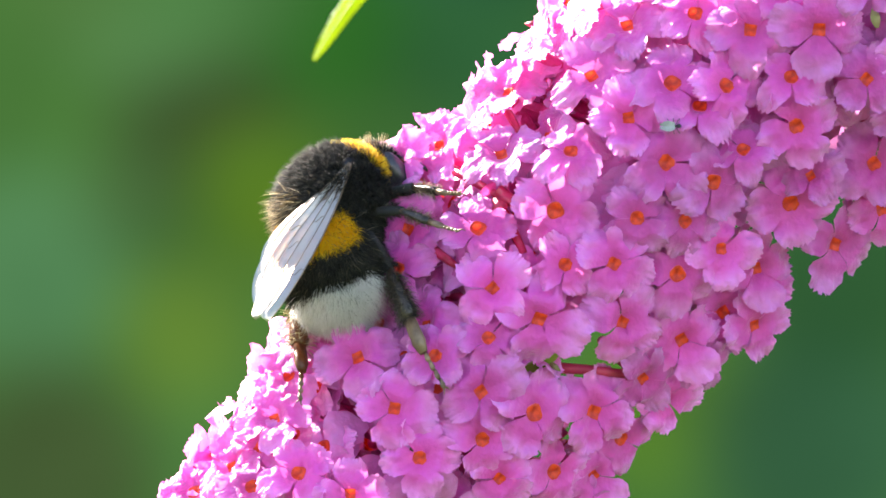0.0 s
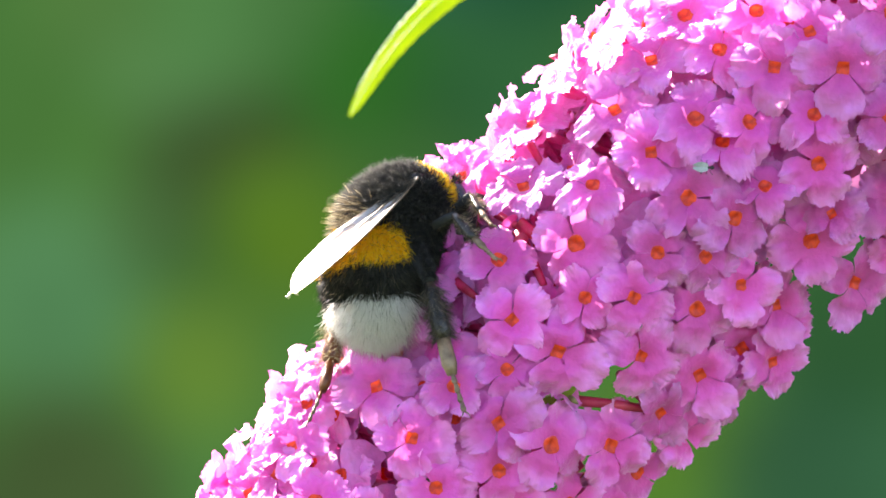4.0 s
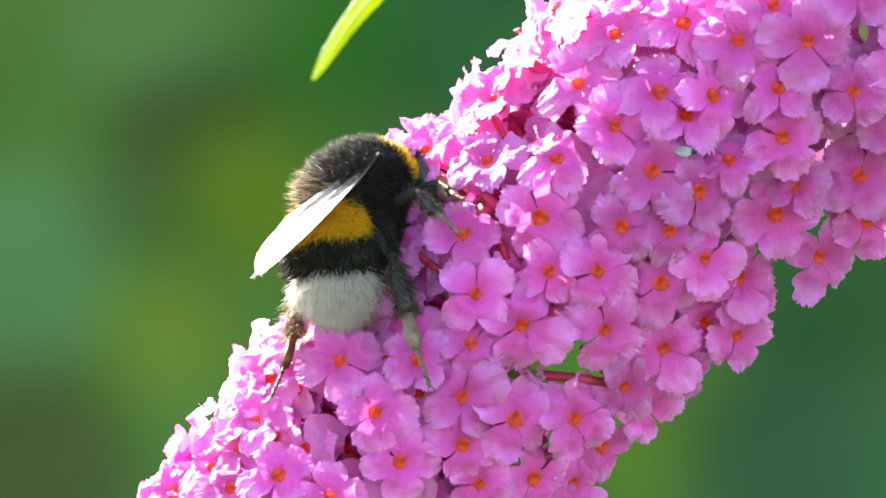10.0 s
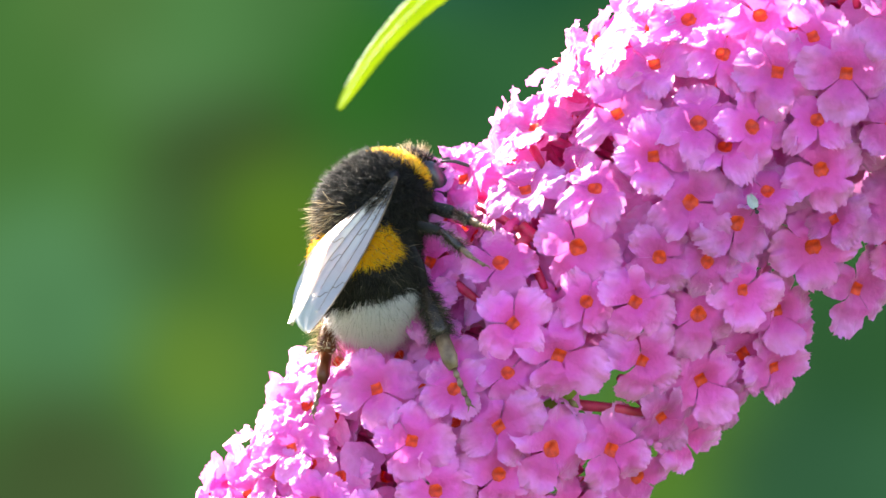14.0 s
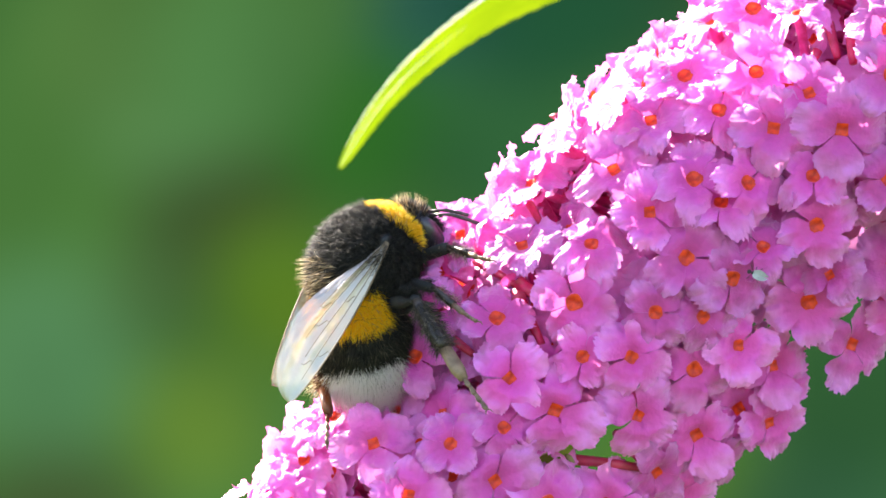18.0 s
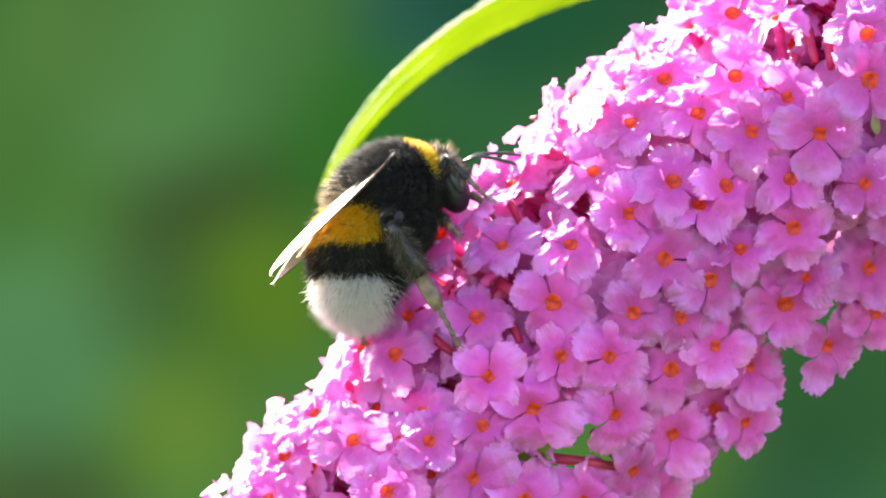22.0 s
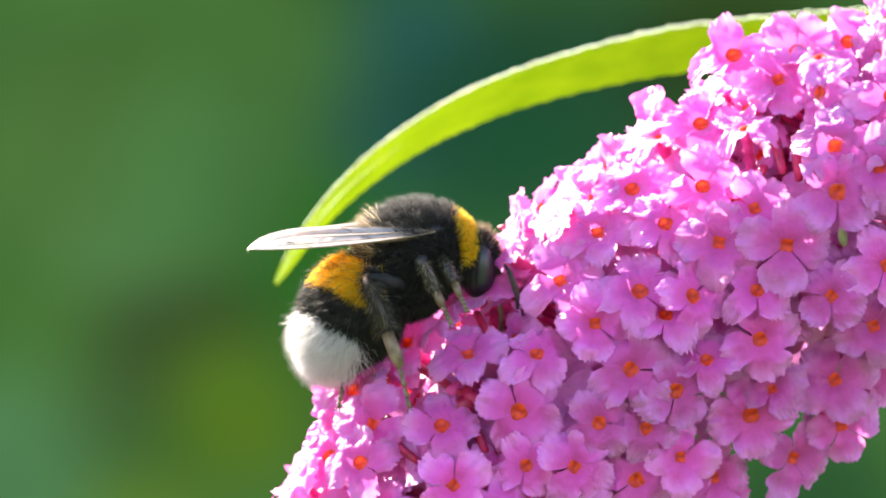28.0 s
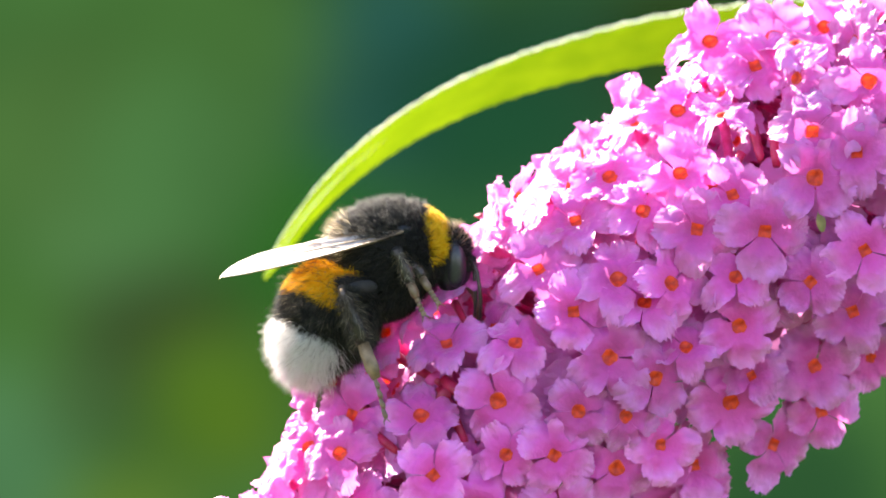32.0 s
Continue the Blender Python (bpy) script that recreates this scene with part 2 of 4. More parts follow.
def backdrop_material():
    """Far shrubbery, so far out of focus that only soft patches of green are left; emissive, not lit."""
    m, nt, bsdf, out = material("glowing_far_shrubbery")
    tc = nt.nodes.new("ShaderNodeTexCoord")
    n = node(nt, "TexNoise", Scale=9.0, Detail=1.0)
    nt.links.new(tc.outputs["Object"], n.inputs["Vector"])
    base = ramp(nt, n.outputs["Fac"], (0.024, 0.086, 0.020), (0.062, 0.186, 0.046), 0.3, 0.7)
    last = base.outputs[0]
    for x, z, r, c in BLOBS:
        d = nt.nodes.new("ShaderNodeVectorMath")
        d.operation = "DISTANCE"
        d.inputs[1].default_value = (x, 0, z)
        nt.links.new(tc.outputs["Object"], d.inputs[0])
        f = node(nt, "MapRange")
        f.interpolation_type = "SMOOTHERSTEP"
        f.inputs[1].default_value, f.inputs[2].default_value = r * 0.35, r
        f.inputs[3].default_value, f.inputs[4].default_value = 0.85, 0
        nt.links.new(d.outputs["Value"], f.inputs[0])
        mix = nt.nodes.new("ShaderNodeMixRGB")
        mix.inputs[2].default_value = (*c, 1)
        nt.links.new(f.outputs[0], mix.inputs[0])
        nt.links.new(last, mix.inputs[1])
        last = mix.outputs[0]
    # softer, smaller patches of leaf and gap, their light and dark painted by noise
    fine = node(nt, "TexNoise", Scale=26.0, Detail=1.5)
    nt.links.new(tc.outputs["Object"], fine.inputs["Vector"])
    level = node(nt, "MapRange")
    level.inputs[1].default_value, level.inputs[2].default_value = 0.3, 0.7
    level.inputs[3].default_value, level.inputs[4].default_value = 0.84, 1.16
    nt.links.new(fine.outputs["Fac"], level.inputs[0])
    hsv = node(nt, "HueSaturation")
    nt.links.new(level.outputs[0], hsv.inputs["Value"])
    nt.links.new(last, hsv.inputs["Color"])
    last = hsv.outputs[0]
    # the sheet emits its own brightness, no sun or sky falls on it
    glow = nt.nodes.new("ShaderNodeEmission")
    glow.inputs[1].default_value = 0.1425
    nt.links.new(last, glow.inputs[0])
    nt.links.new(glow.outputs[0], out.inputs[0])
    return m


BACK_Y = 2.6
BK = (D + BACK_Y) / D * K      # metres on the backdrop for one unit of the plan


def blob(u, v, r, c):
    return ((u - 784) * BK, -(v - 441) * BK, r * BK, c)


# sunny and shady parts of the blurred foliage, painted as coloured discs
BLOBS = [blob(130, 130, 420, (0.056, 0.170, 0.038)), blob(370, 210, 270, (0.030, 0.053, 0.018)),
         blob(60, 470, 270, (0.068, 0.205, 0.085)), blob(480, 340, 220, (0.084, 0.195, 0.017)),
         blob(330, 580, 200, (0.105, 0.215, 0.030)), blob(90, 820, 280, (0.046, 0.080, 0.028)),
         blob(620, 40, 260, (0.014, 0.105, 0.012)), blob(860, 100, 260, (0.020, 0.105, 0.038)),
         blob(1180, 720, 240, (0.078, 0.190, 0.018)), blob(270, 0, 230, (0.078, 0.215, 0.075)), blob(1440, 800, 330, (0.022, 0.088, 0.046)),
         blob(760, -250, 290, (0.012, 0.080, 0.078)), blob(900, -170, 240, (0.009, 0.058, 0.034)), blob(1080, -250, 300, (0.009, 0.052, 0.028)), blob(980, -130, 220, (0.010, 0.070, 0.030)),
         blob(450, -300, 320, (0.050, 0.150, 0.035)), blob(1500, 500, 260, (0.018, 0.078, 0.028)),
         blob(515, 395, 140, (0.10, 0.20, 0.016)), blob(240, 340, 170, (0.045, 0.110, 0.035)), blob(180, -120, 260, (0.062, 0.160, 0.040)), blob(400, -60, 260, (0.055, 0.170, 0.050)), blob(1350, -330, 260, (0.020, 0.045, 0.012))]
GLOWING_SHRUBBERY = backdrop_material()
SOIL = plain("lawn", (0.018, 0.040, 0.010), (0.042, 0.075, 0.018), 3, 0.9, 0.6, 0.02)


# ---------------------------------------------------------------- mesh tools
def mesh_of(name, verts, faces, mats, index=None, smooth=True):
    me = bpy.data.meshes.new(name)
    me.from_pydata([tuple(v) for v in verts], [], [tuple(f) for f in faces])
    for m in mats:
        me.materials.append(m)
    if index is not None:
        me.polygons.foreach_set("material_index", np.asarray(index, dtype=np.int32))
    me.polygons.foreach_set("use_smooth", np.full(len(me.polygons), smooth))
    me.update()
    return me


def child(name, me, parent, label="", m=None):
    ob = new(name, me)
    ob.parent = parent
    if m is not None:
        ob.matrix_basis = m
    return tagged(ob, label)


def strip(grid, closed=False):
    """Faces of a grid of rows of vertices, given as rows x columns."""
    rows, cols = grid
    faces = []
    for i in range(rows - 1):
        for j in range(cols if closed else cols - 1):
            a, b = i * cols + j, i * cols + (j + 1) % cols
            faces.append((a, b, b + cols, a + cols))
    return faces


def tube_arrays(points, radii, sides=8, flat=1.0, cap=True):
    """A tapered tube along points; flat squeezes it sideways."""
    pts = [Vector(p) for p in points]
    verts, side = [], None
    for i, p in enumerate(pts):
        d = (pts[min(i + 1, len(pts) - 1)] - pts[max(i - 1, 0)]).normalized()
        if side is None:
            side = d.cross(Vector((0, 1, 0)))
            if side.length < 0.2:
                side = d.cross(Vector((1, 0, 0)))
        side = (side - d * side.dot(d)).normalized()
        up = side.cross(d)
        for j in range(sides):
            a = 2 * math.pi * j / sides
            verts.append(p + float(radii[i]) * (side * math.cos(a) + up * math.sin(a) * flat))
    faces = strip((len(pts), sides), True)
    if cap:
        faces += [tuple(range(sides))[::-1], tuple(range((len(pts) - 1) * sides, len(pts) * sides))]
    return verts, faces


def merged(items):
    """Join (verts, faces, material index) pieces into one set of arrays."""
    verts, faces, index = [], [], []
    for v, f, i in items:
        o = len(verts)
        verts += list(v)
        faces += [tuple(o + a for a in q) for q in f]
        index += [i] * len(f)
    return verts, faces, index


# ---------------------------------------------------------------- ground and distance
def ground():
    n, size = 40, 60.0
    verts = [Vector((size * (2 * i / n - 1), size * (2 * j / n - 1), 0.02 * noise.noise((i * 0.7, j * 0.7, 0)))) for i in range(n + 1) for j in range(n + 1)]
    tagged(new("ground", mesh_of("ground", verts, strip((n + 1, n + 1)), [SOIL])), "green garden lawn below the butterfly bush", "ground", kind="structure")
    # far shrubbery: an upright, gently bulging sheet that glows by itself
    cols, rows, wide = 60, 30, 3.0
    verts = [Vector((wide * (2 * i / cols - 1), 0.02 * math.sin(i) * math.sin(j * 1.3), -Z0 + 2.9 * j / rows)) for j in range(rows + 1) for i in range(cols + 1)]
    ob = new("backdrop", mesh_of("backdrop", verts, strip((rows + 1, cols + 1)), [GLOWING_SHRUBBERY]))
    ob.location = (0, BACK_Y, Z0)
    tagged(ob, "self-lit backdrop of shrubbery far out of focus, dark and light greens painted in", "shrubbery", kind="structure")


ground()

# ---------------------------------------------------------------- flower panicle
ALONG, ACROSS = (0.65, -0.76), (0.76, 0.65)     # plan directions of the axis and across it
AXIS = [(-1500, 1055), (-1000, 1055), (-300, 1056), (500, 1060), (650, 1079), (836, 1134), (950, 1171), (1190, 1240), (1350, 1290), (1700, 1400)]
GIRTH = [(-1500, 40), (-1100, 160), (-600, 246), (-200, 278), (250, 292), (550, 311), (836, 319), (950, 323), (1190, 312), (1350, 210), (1700, 60)]


def between(table, s):
    return float(np.interp(s, [a for a, _ in table], [b for _, b in table]))


def plan(s, p):
    s, p = float(s), float(p)
    return s * ALONG[0] + p * ACROSS[0], s * ALONG[1] + p * ACROSS[1]


def on_panicle(s, angle, depth=1.0):
    """World point and outward direction at s along the axis and angle round it (0 faces the camera, positive to the upper left)."""
    r = between(GIRTH, s) * depth
    u, v = plan(s, between(AXIS, s) - r * math.sin(angle))
    p = at(u, v, -r * math.cos(angle) * 0.05)
    out = Vector((-math.sin(angle) * ACROSS[0], -math.cos(angle), math.sin(angle) * ACROSS[1]))
    return p, out


TIPWARD = Vector((-0.65, 0, -0.76))


def smooth01(x):
    x = max(0.0, min(1.0, x))
    return x * x * (3 - 2 * x)


def floret_shape(seed, across=31, along=10):
    """Verts and faces of a corolla of four broad, overlapping lobes with a finely toothed margin, radius about 1, facing +Z."""
    rng = random.Random(seed)
    verts, faces = [], []
    rise = rng.uniform(0.48, 0.82)
    r0 = 0.13
    for k in range(4):
        reach, wide = rng.uniform(0.88, 1.10), rng.uniform(0.38, 0.53)
        turn = math.pi / 2 * k + radians(rng.uniform(-7, 7))
        lift, curl = rise + rng.uniform(-0.22, 0.20), rng.uniform(-1.05, -0.40)
        hollow, twist = rng.uniform(-0.55, 0.40), rng.uniform(-0.20, 0.20)
        ca, sa = math.cos(turn), math.sin(turn)
        o = len(verts)
        for i in range(along):
            f = i / (along - 1)
            for j in range(across):
                g = 2 * j / (across - 1) - 1
                x = r0 + (reach * (1 - 0.30 * f * abs(g) ** 3.0) - r0) * f
                # joined to its neighbours near the throat, free further out
                half = x + (min(x, r0 + (wide - r0) * smooth01(f / 0.62)) - x) * smooth01((f - 0.34) / 0.18)
                y = half * g
                # outline: a soft wave and fine teeth
                x += f ** 5 * (0.06 * noise.noise((g * 2.3, k * 3.1, seed)) + 0.046 * rng.uniform(-1, 1))
                if j in (0, across - 1):
                    y *= 1 + f * (0.06 * noise.noise((f * 5, k, seed + 3)) + 0.055 * rng.uniform(-1, 1))
                q = x - r0
                free = smooth01((f - 0.14) / 0.42)
                z = lift * q + curl * q * q + hollow * y * y * f + twist * y * f + 0.075 * g * abs(g) * smooth01(f * 1.4)
                z += f * (0.32 * noise.noise((x * 1.7 + 5 * k, y * 1.7, seed * 1.3)) + 0.15 * noise.noise((x * 4, y * 4, seed + k)) + 0.05 * noise.noise((x * 9, y * 9, seed + k)))
                z += f ** 6 * 0.10 * noise.noise((g * 5, k * 7, seed + 9)) + f ** 9 * 0.036 * rng.uniform(-1, 1)
                # one funnel at the throat, from which the lobes part; a small pit where two of them meet
                z = z * free + rise * math.hypot(x, y) * 0.8 * (1 - free) - 0.04 * math.exp(-((f - 0.46) / 0.07) ** 2) * g ** 10
                verts.append(Vector((x * ca - y * sa, x * sa + y * ca, z)))
        faces += [tuple(o + n for n in q) for q in strip((along, across))]
    return verts, faces


def throat_shape():
    """The orange eye: a rim, the wall of the throat and its floor."""
    verts = []
    sides = 16
    for r, z in ((0.215, 0.060), (0.188, 0.085), (0.120, 0.065), (0.050, 0.020)):
        for j in range(sides):
            a = 2 * math.pi * j / sides
            q = 1 + 0.07 * math.cos(4 * a) + 0.06 * math.sin(3 * a + 1)
            verts.append(Vector((r * q * math.cos(a), r * q * math.sin(a), z)))
    faces = strip((4, sides), True)
    inner = [tuple(range(3 * sides, 4 * sides))]
    return verts, faces, inner


def tube_shape():
    v, f = tube_arrays([(0, 0, -0.10), (0.0, 0, -0.5), (0.04, 0.03, -1.3), (0.10, 0.05, -2.1)], [0.155, 0.14, 0.14, 0.12], 8, cap=False)
    return v, f


R0 = 3.9 * MM
SORTS = 24
SHAPES = [floret_shape(11 + 7 * i) for i in range(SORTS)]
COARSE = [floret_shape(11 + 7 * i, 9, 5) for i in range(SORTS)]
COROLLAS = [mesh_of("floret", [v * R0 for v in sv], sf, [PETAL]) for sv, sf in SHAPES]
tv, tf, ti = throat_shape()
throat_index = [0] * 16 + [1] * 32 + [1]
THROAT_MESH = mesh_of("throat", [v * R0 for v in tv], tf + ti, [RIM, THROAT], throat_index)
uv_, uf_ = tube_shape()
TUBE_MESH = mesh_of("tube", [v * R0 for v in uv_], uf_, [TUBE])


def facing(out, spin):
    """Turn that points +Z along out, with +Y as far up as it goes, then spun."""
    z = out.normalized()
    x = Vector((0, 0, 1)).cross(z)
    if x.length < 0.05:
        x = Vector((1, 0, 0))
    x.normalize()
    m = Matrix((x, z.cross(x), z)).transposed().to_4x4()
    return m @ Matrix.Rotation(radians(spin), 4, "Z")


panicle = new("flower_panicle")
panicle.location = at(784, 441)
tagged(panicle, "drooping pink-lilac butterfly bush panicle of small orange-eyed florets", "flower")
PLACED = []


def floret(place, out, size, spin, variant):
    m = Matrix.Translation(place - panicle.location) @ facing(out, spin) @ Matrix.Scale(size / 140.0, 4)
    ob = child("floret", COROLLAS[variant % len(COROLLAS)], panicle, "", m)
    child("throat", THROAT_MESH, ob)
    child("tube", TUBE_MESH, ob)
    PLACED.append(place)
    return ob


def group_of_florets(rows):
    """Florets whose eyes can be seen: plan place of the eye, lobe length, turn of a lobe, lean to the right and upwards."""
    for u, v, reach, turn, right, up in rows:
        out = Vector((right, -1, up)).normalized()
        n = len(PLACED)
        floret(at(u, v, surface_depth(u, v)), out, reach * 1.78, turn, n * 7 + 3)


def surface_depth(u, v):
    """Depth in mm of the panicle's near side at a plan place."""
    s, p = u * ALONG[0] + v * ALONG[1], u * ACROSS[0] + v * ACROSS[1]
    r = between(GIRTH, s)
    e = max(-0.93, min(0.93, (p - between(AXIS, s)) / r))
    return -0.05 * r * math.sqrt(1 - e * e)


# towards the tip, round the bumblebee
group_of_florets([(522, 838, 72, 30, -.2, .45), (612, 876, 70, 0, 0, .3), (632, 635, 78, 20, -.3, .3), (694, 726, 78, -10, -.1, .15), (736, 814, 74, 0, 0, .1),
                  (768, 634, 68, 40, -.1, .2), (846, 699, 80, 35, .1, 0), (846, 783, 72, -10, .3, -.1), (876, 852, 66, 45, .1, -.2), (937, 738, 86, 60, .55, 0),
                  (970, 842, 76, 10, .6, -.2), (862, 605, 64, 0, 0, .3), (872, 517, 76, 45, -.1, .15), (1010, 905, 74, 0, .3, -.3), (1040, 850, 70, 40, .6, -.3)])
# the shoulder on which the bumblebee ends up
group_of_florets([(785, 264, 72, 20, -.6, .6), (712, 292, 72, 50, -.7, .5), (690, 350, 74, 10, -.6, .3), (668, 412, 72, 35, -.6, .2), (650, 470, 70, 60, -.5, .3),
                  (745, 330, 72, 25, -.3, .3), (725, 410, 74, 70, -.3, .2), (705, 480, 72, 15, -.3, .3)])
# the sunlit edge towards the tip
group_of_florets([(406, 824, 70, 30, -.5, .6), (338, 868, 70, 55, -.6, .7), (300, 905, 70, 10, -.7, .5), (482, 742, 70, 20, -.4, .6), (455, 790, 66, 65, -.5, .4), (510, 665, 68, 40, -.5, .5), (440, 860, 74, 15, -.3, .5)])
# the middle
group_of_florets([(952, 571, 86, -20, .1, -.15), (1001, 477, 66, 30, 0, .05), (1087, 477, 76, 60, .1, 0), (985, 380, 82, -25, 0, -.1), (1129, 397, 70, -45, .1, -.1),
                  (1212, 405, 66, 0, .4, 0), (1098, 580, 76, 70, .4, -.2), (1198, 497, 77, 80, .2, -.15), (1201, 612, 82, 30, .35, -.3), (1131, 679, 72, 45, .6, -.5),
                  (1043, 738, 88, 70, .5, -.1), (1275, 455, 70, 0, .5, 0), (1275, 565, 82, -50, .5, -.3), (848, 412, 76, 10, 0, .55)])
# towards the base
group_of_florets([(1184, 300, 86, 45, 0, 0), (1118, 220, 77, 5, 0, .08), (1197, 163, 82, 0, 0, .5), (1055, 147, 76, 30, -.1, .45), (1264, 335, 76, 30, .3, -.2),
                  (1337, 70, 82, -10, 0, .12), (1458, 70, 86, -5, .1, -.1), (1541, 160, 74, 45, 0, 0), (1414, 240, 80, 20, .15, -.1), (1401, 375, 86, 15, .15, -.3),
                  (1438, 330, 60, 30, 0, .2), (1408, 155, 70, 45, 0, .35), (1400, 8, 72, 20, 0, .35), (1320, 282, 64, 10, 0, .5), (1290, 168, 76, 0, .5, .3),
                  (1245, 205, 72, 40, 0, .85), (893, 284, 76, 20, -.2, .8), (1015, 280, 70, 40, 0, .8), (1335, 490, 76, 10, .4, -.1), (1475, 450, 84, -15, .7, -.25),
                  (1562, 390, 78, 20, .3, -.2), (1550, 310, 78, 30, .1, 0), (1330, 590, 70, 20, .6, -.3), (1352, 520, 66, 0, .6, -.1), (1236, 655, 62, 30, .5, -.5), (1170, 715, 72, 0, .6, -.5), (1090, 785, 70, 20, .6, -.4)])
# the base, which comes into view later
group_of_florets([(1621, -73, 78, 0, 0, 0), (1547, -27, 84, 45, 0, 0), (1617, 212, 78, 20, .1, 0), (1637, 102, 78, 30, .1, 0),
                  (1437, -223, 78, 20, 0, .5), (1306, -28, 78, 10, 0, .5), (1180, -20, 78, 30, -.1, .6), (1541, -107, 84, 0, 0, .3), (1356, -265, 80, 20, -.1, .6),
                  (1468, -275, 80, 45, 0, .3), (1560, -295, 72, 0, 0, .5), (1300, -140, 78, 10, -.1, .7), (1240, 40, 72, 30, 0, .5), (1120, 60, 78, 15, -.1, .6), (1640, -200, 78, 10, .1, .2)])
# places where one sees through the panicle to the green behind
GAPS = [(1072, 545, 34), (1040, 630, 54), (1005, 675, 32), (1088, 690, 26), (1372, 425, 34), (1490, 400, 46), (1510, 310, 30), (940, 862, 24), (1440, 470, 36), (1450, 600, 40)]


def filling():
    """The rest of the panicle: nearer half as florets of their own, the back and the inside joined."""
    rng = random.Random(5)
    back = []
    taken = list(PLACED)

    def through_gap(p):
        u, v = 784 + p.x / K, 441 - (p.z - Z0) / K
        return any(math.hypot(u - a, v - b) < r + 50 for a, b, r in GAPS)

    # dents in the panicle's outline
    bare = [at(u, v, surface_depth(u, v) * 0.8) for u, v in ((1455, -85), (1480, -60), (905, 365))] + [at(u, v, 0) for u, v in ((970, -14), (533, 535), (490, 500), (930, -42), (845, 106), (418, 596), (400, 640), (375, 690), (880, 62), (915, 12), (1195, -192), (1132, -150), (1085, -140), (1040, -98), (975, -58), (560, 470), (525, 505), (500, 555), (545, 420), (590, 420))]

    def free(p, gap):
        return all((p - q).length > gap for q in taken)
    for s in np.arange(-1350, 1500, 13.0):
        for _ in range(16):
            a = rng.uniform(-math.pi, math.pi)
            ss = s + rng.uniform(-40, 40)
            front = abs(a) < 0.95 and -500 < ss < 950
            depth = rng.uniform(0.70, 0.82) if front else rng.uniform(0.93, 1.015)
            p, out = on_panicle(ss, a, depth)
            edge = 0.85 < a < 2.0
            if not free(p, (3.5 if edge else 4.6) * MM) or through_gap(p) or any((p - q).length < 3.9 * MM for q in bare):
                continue
            taken.append(p)
            out = out + TIPWARD * rng.uniform(-0.1, 0.35) + Vector((rng.gauss(0, .34), rng.gauss(0, .25), rng.gauss(0.12, .34)))
            size, spin, var = rng.uniform(108, 138), rng.uniform(0, 90), rng.randrange(SORTS)
            if abs(a) < 1.9 and -750 < ss < 1350:
                floret(p, out, size, spin, var)
            else:
                back.append((p, out, size, spin, var))
    for s in np.arange(-1300, 1450, 30.0):
        for i in range(9):
            a = rng.uniform(-math.pi, math.pi)
            p, out = on_panicle(s + rng.uniform(-30, 30), a, rng.uniform(0.62, 0.86))
            if through_gap(p):
                continue
            back.append((p, out + TIPWARD * 0.2, rng.uniform(105, 135), rng.uniform(0, 90), rng.randrange(SORTS)))
    items = []
    for p, out, size, spin, var in back:
        m = Matrix.Translation(p - panicle.location) @ facing(out, spin) @ Matrix.Scale(size / 140.0 * R0, 4)
        sv, sf = COARSE[var]
        items.append(([m @ v for v in sv], sf, 0))
        items.append(([m @ v for v in tv], tf + ti, 1))
        items.append(([m @ v for v in uv_], uf_, 2))
    verts, faces, index = merged(items)
    tagged(child("floret_mass", mesh_of("floret_mass", verts, faces, [PETAL, THROAT, TUBE], index), panicle), kind="stuff")


filling()


def rachis():
    pts, rad = [], []
    for s in np.linspace(-1450, 1900, 30):
        pts.append(at(*plan(s, between(AXIS, s))) - panicle.location)
        rad.append((0.6 + 0.9 * (s + 1450) / 3350) * MM)
    v, f = tube_arrays(pts, rad, 10)
    child("stem", mesh_of("stem", v, f, [STEM]), panicle, "green-brown flower stem")


rachis()


def branch():
    """The arching branch that carries the panicle, from the lawn up and over."""
    end = at(*plan(1880, between(AXIS, 1880)))
    thing = new("branch")
    thing.location = (0.62, 0.30, 0)
    tagged(thing, "thin arching brown shrub branch rising from the lawn", "branch")
    a, b, c, d = Vector((0.62, 0.30, -0.02)), Vector((0.52, 0.22, 1.0)), end + (end - at(*plan(1600, between(AXIS, 1600)))).normalized() * 0.22, end
    pts = [((1 - t) ** 3 * a + 3 * t * (1 - t) ** 2 * b + 3 * t * t * (1 - t) * c + t ** 3 * d) - thing.location for t in np.linspace(0, 1, 40).tolist()]
    v, f = tube_arrays(pts, [(6.0 - 4.4 * t) * MM for t in np.linspace(0, 1, 40).tolist()], 12)
    child("bark", mesh_of("bark", v, f, [STEM]), thing)


branch()


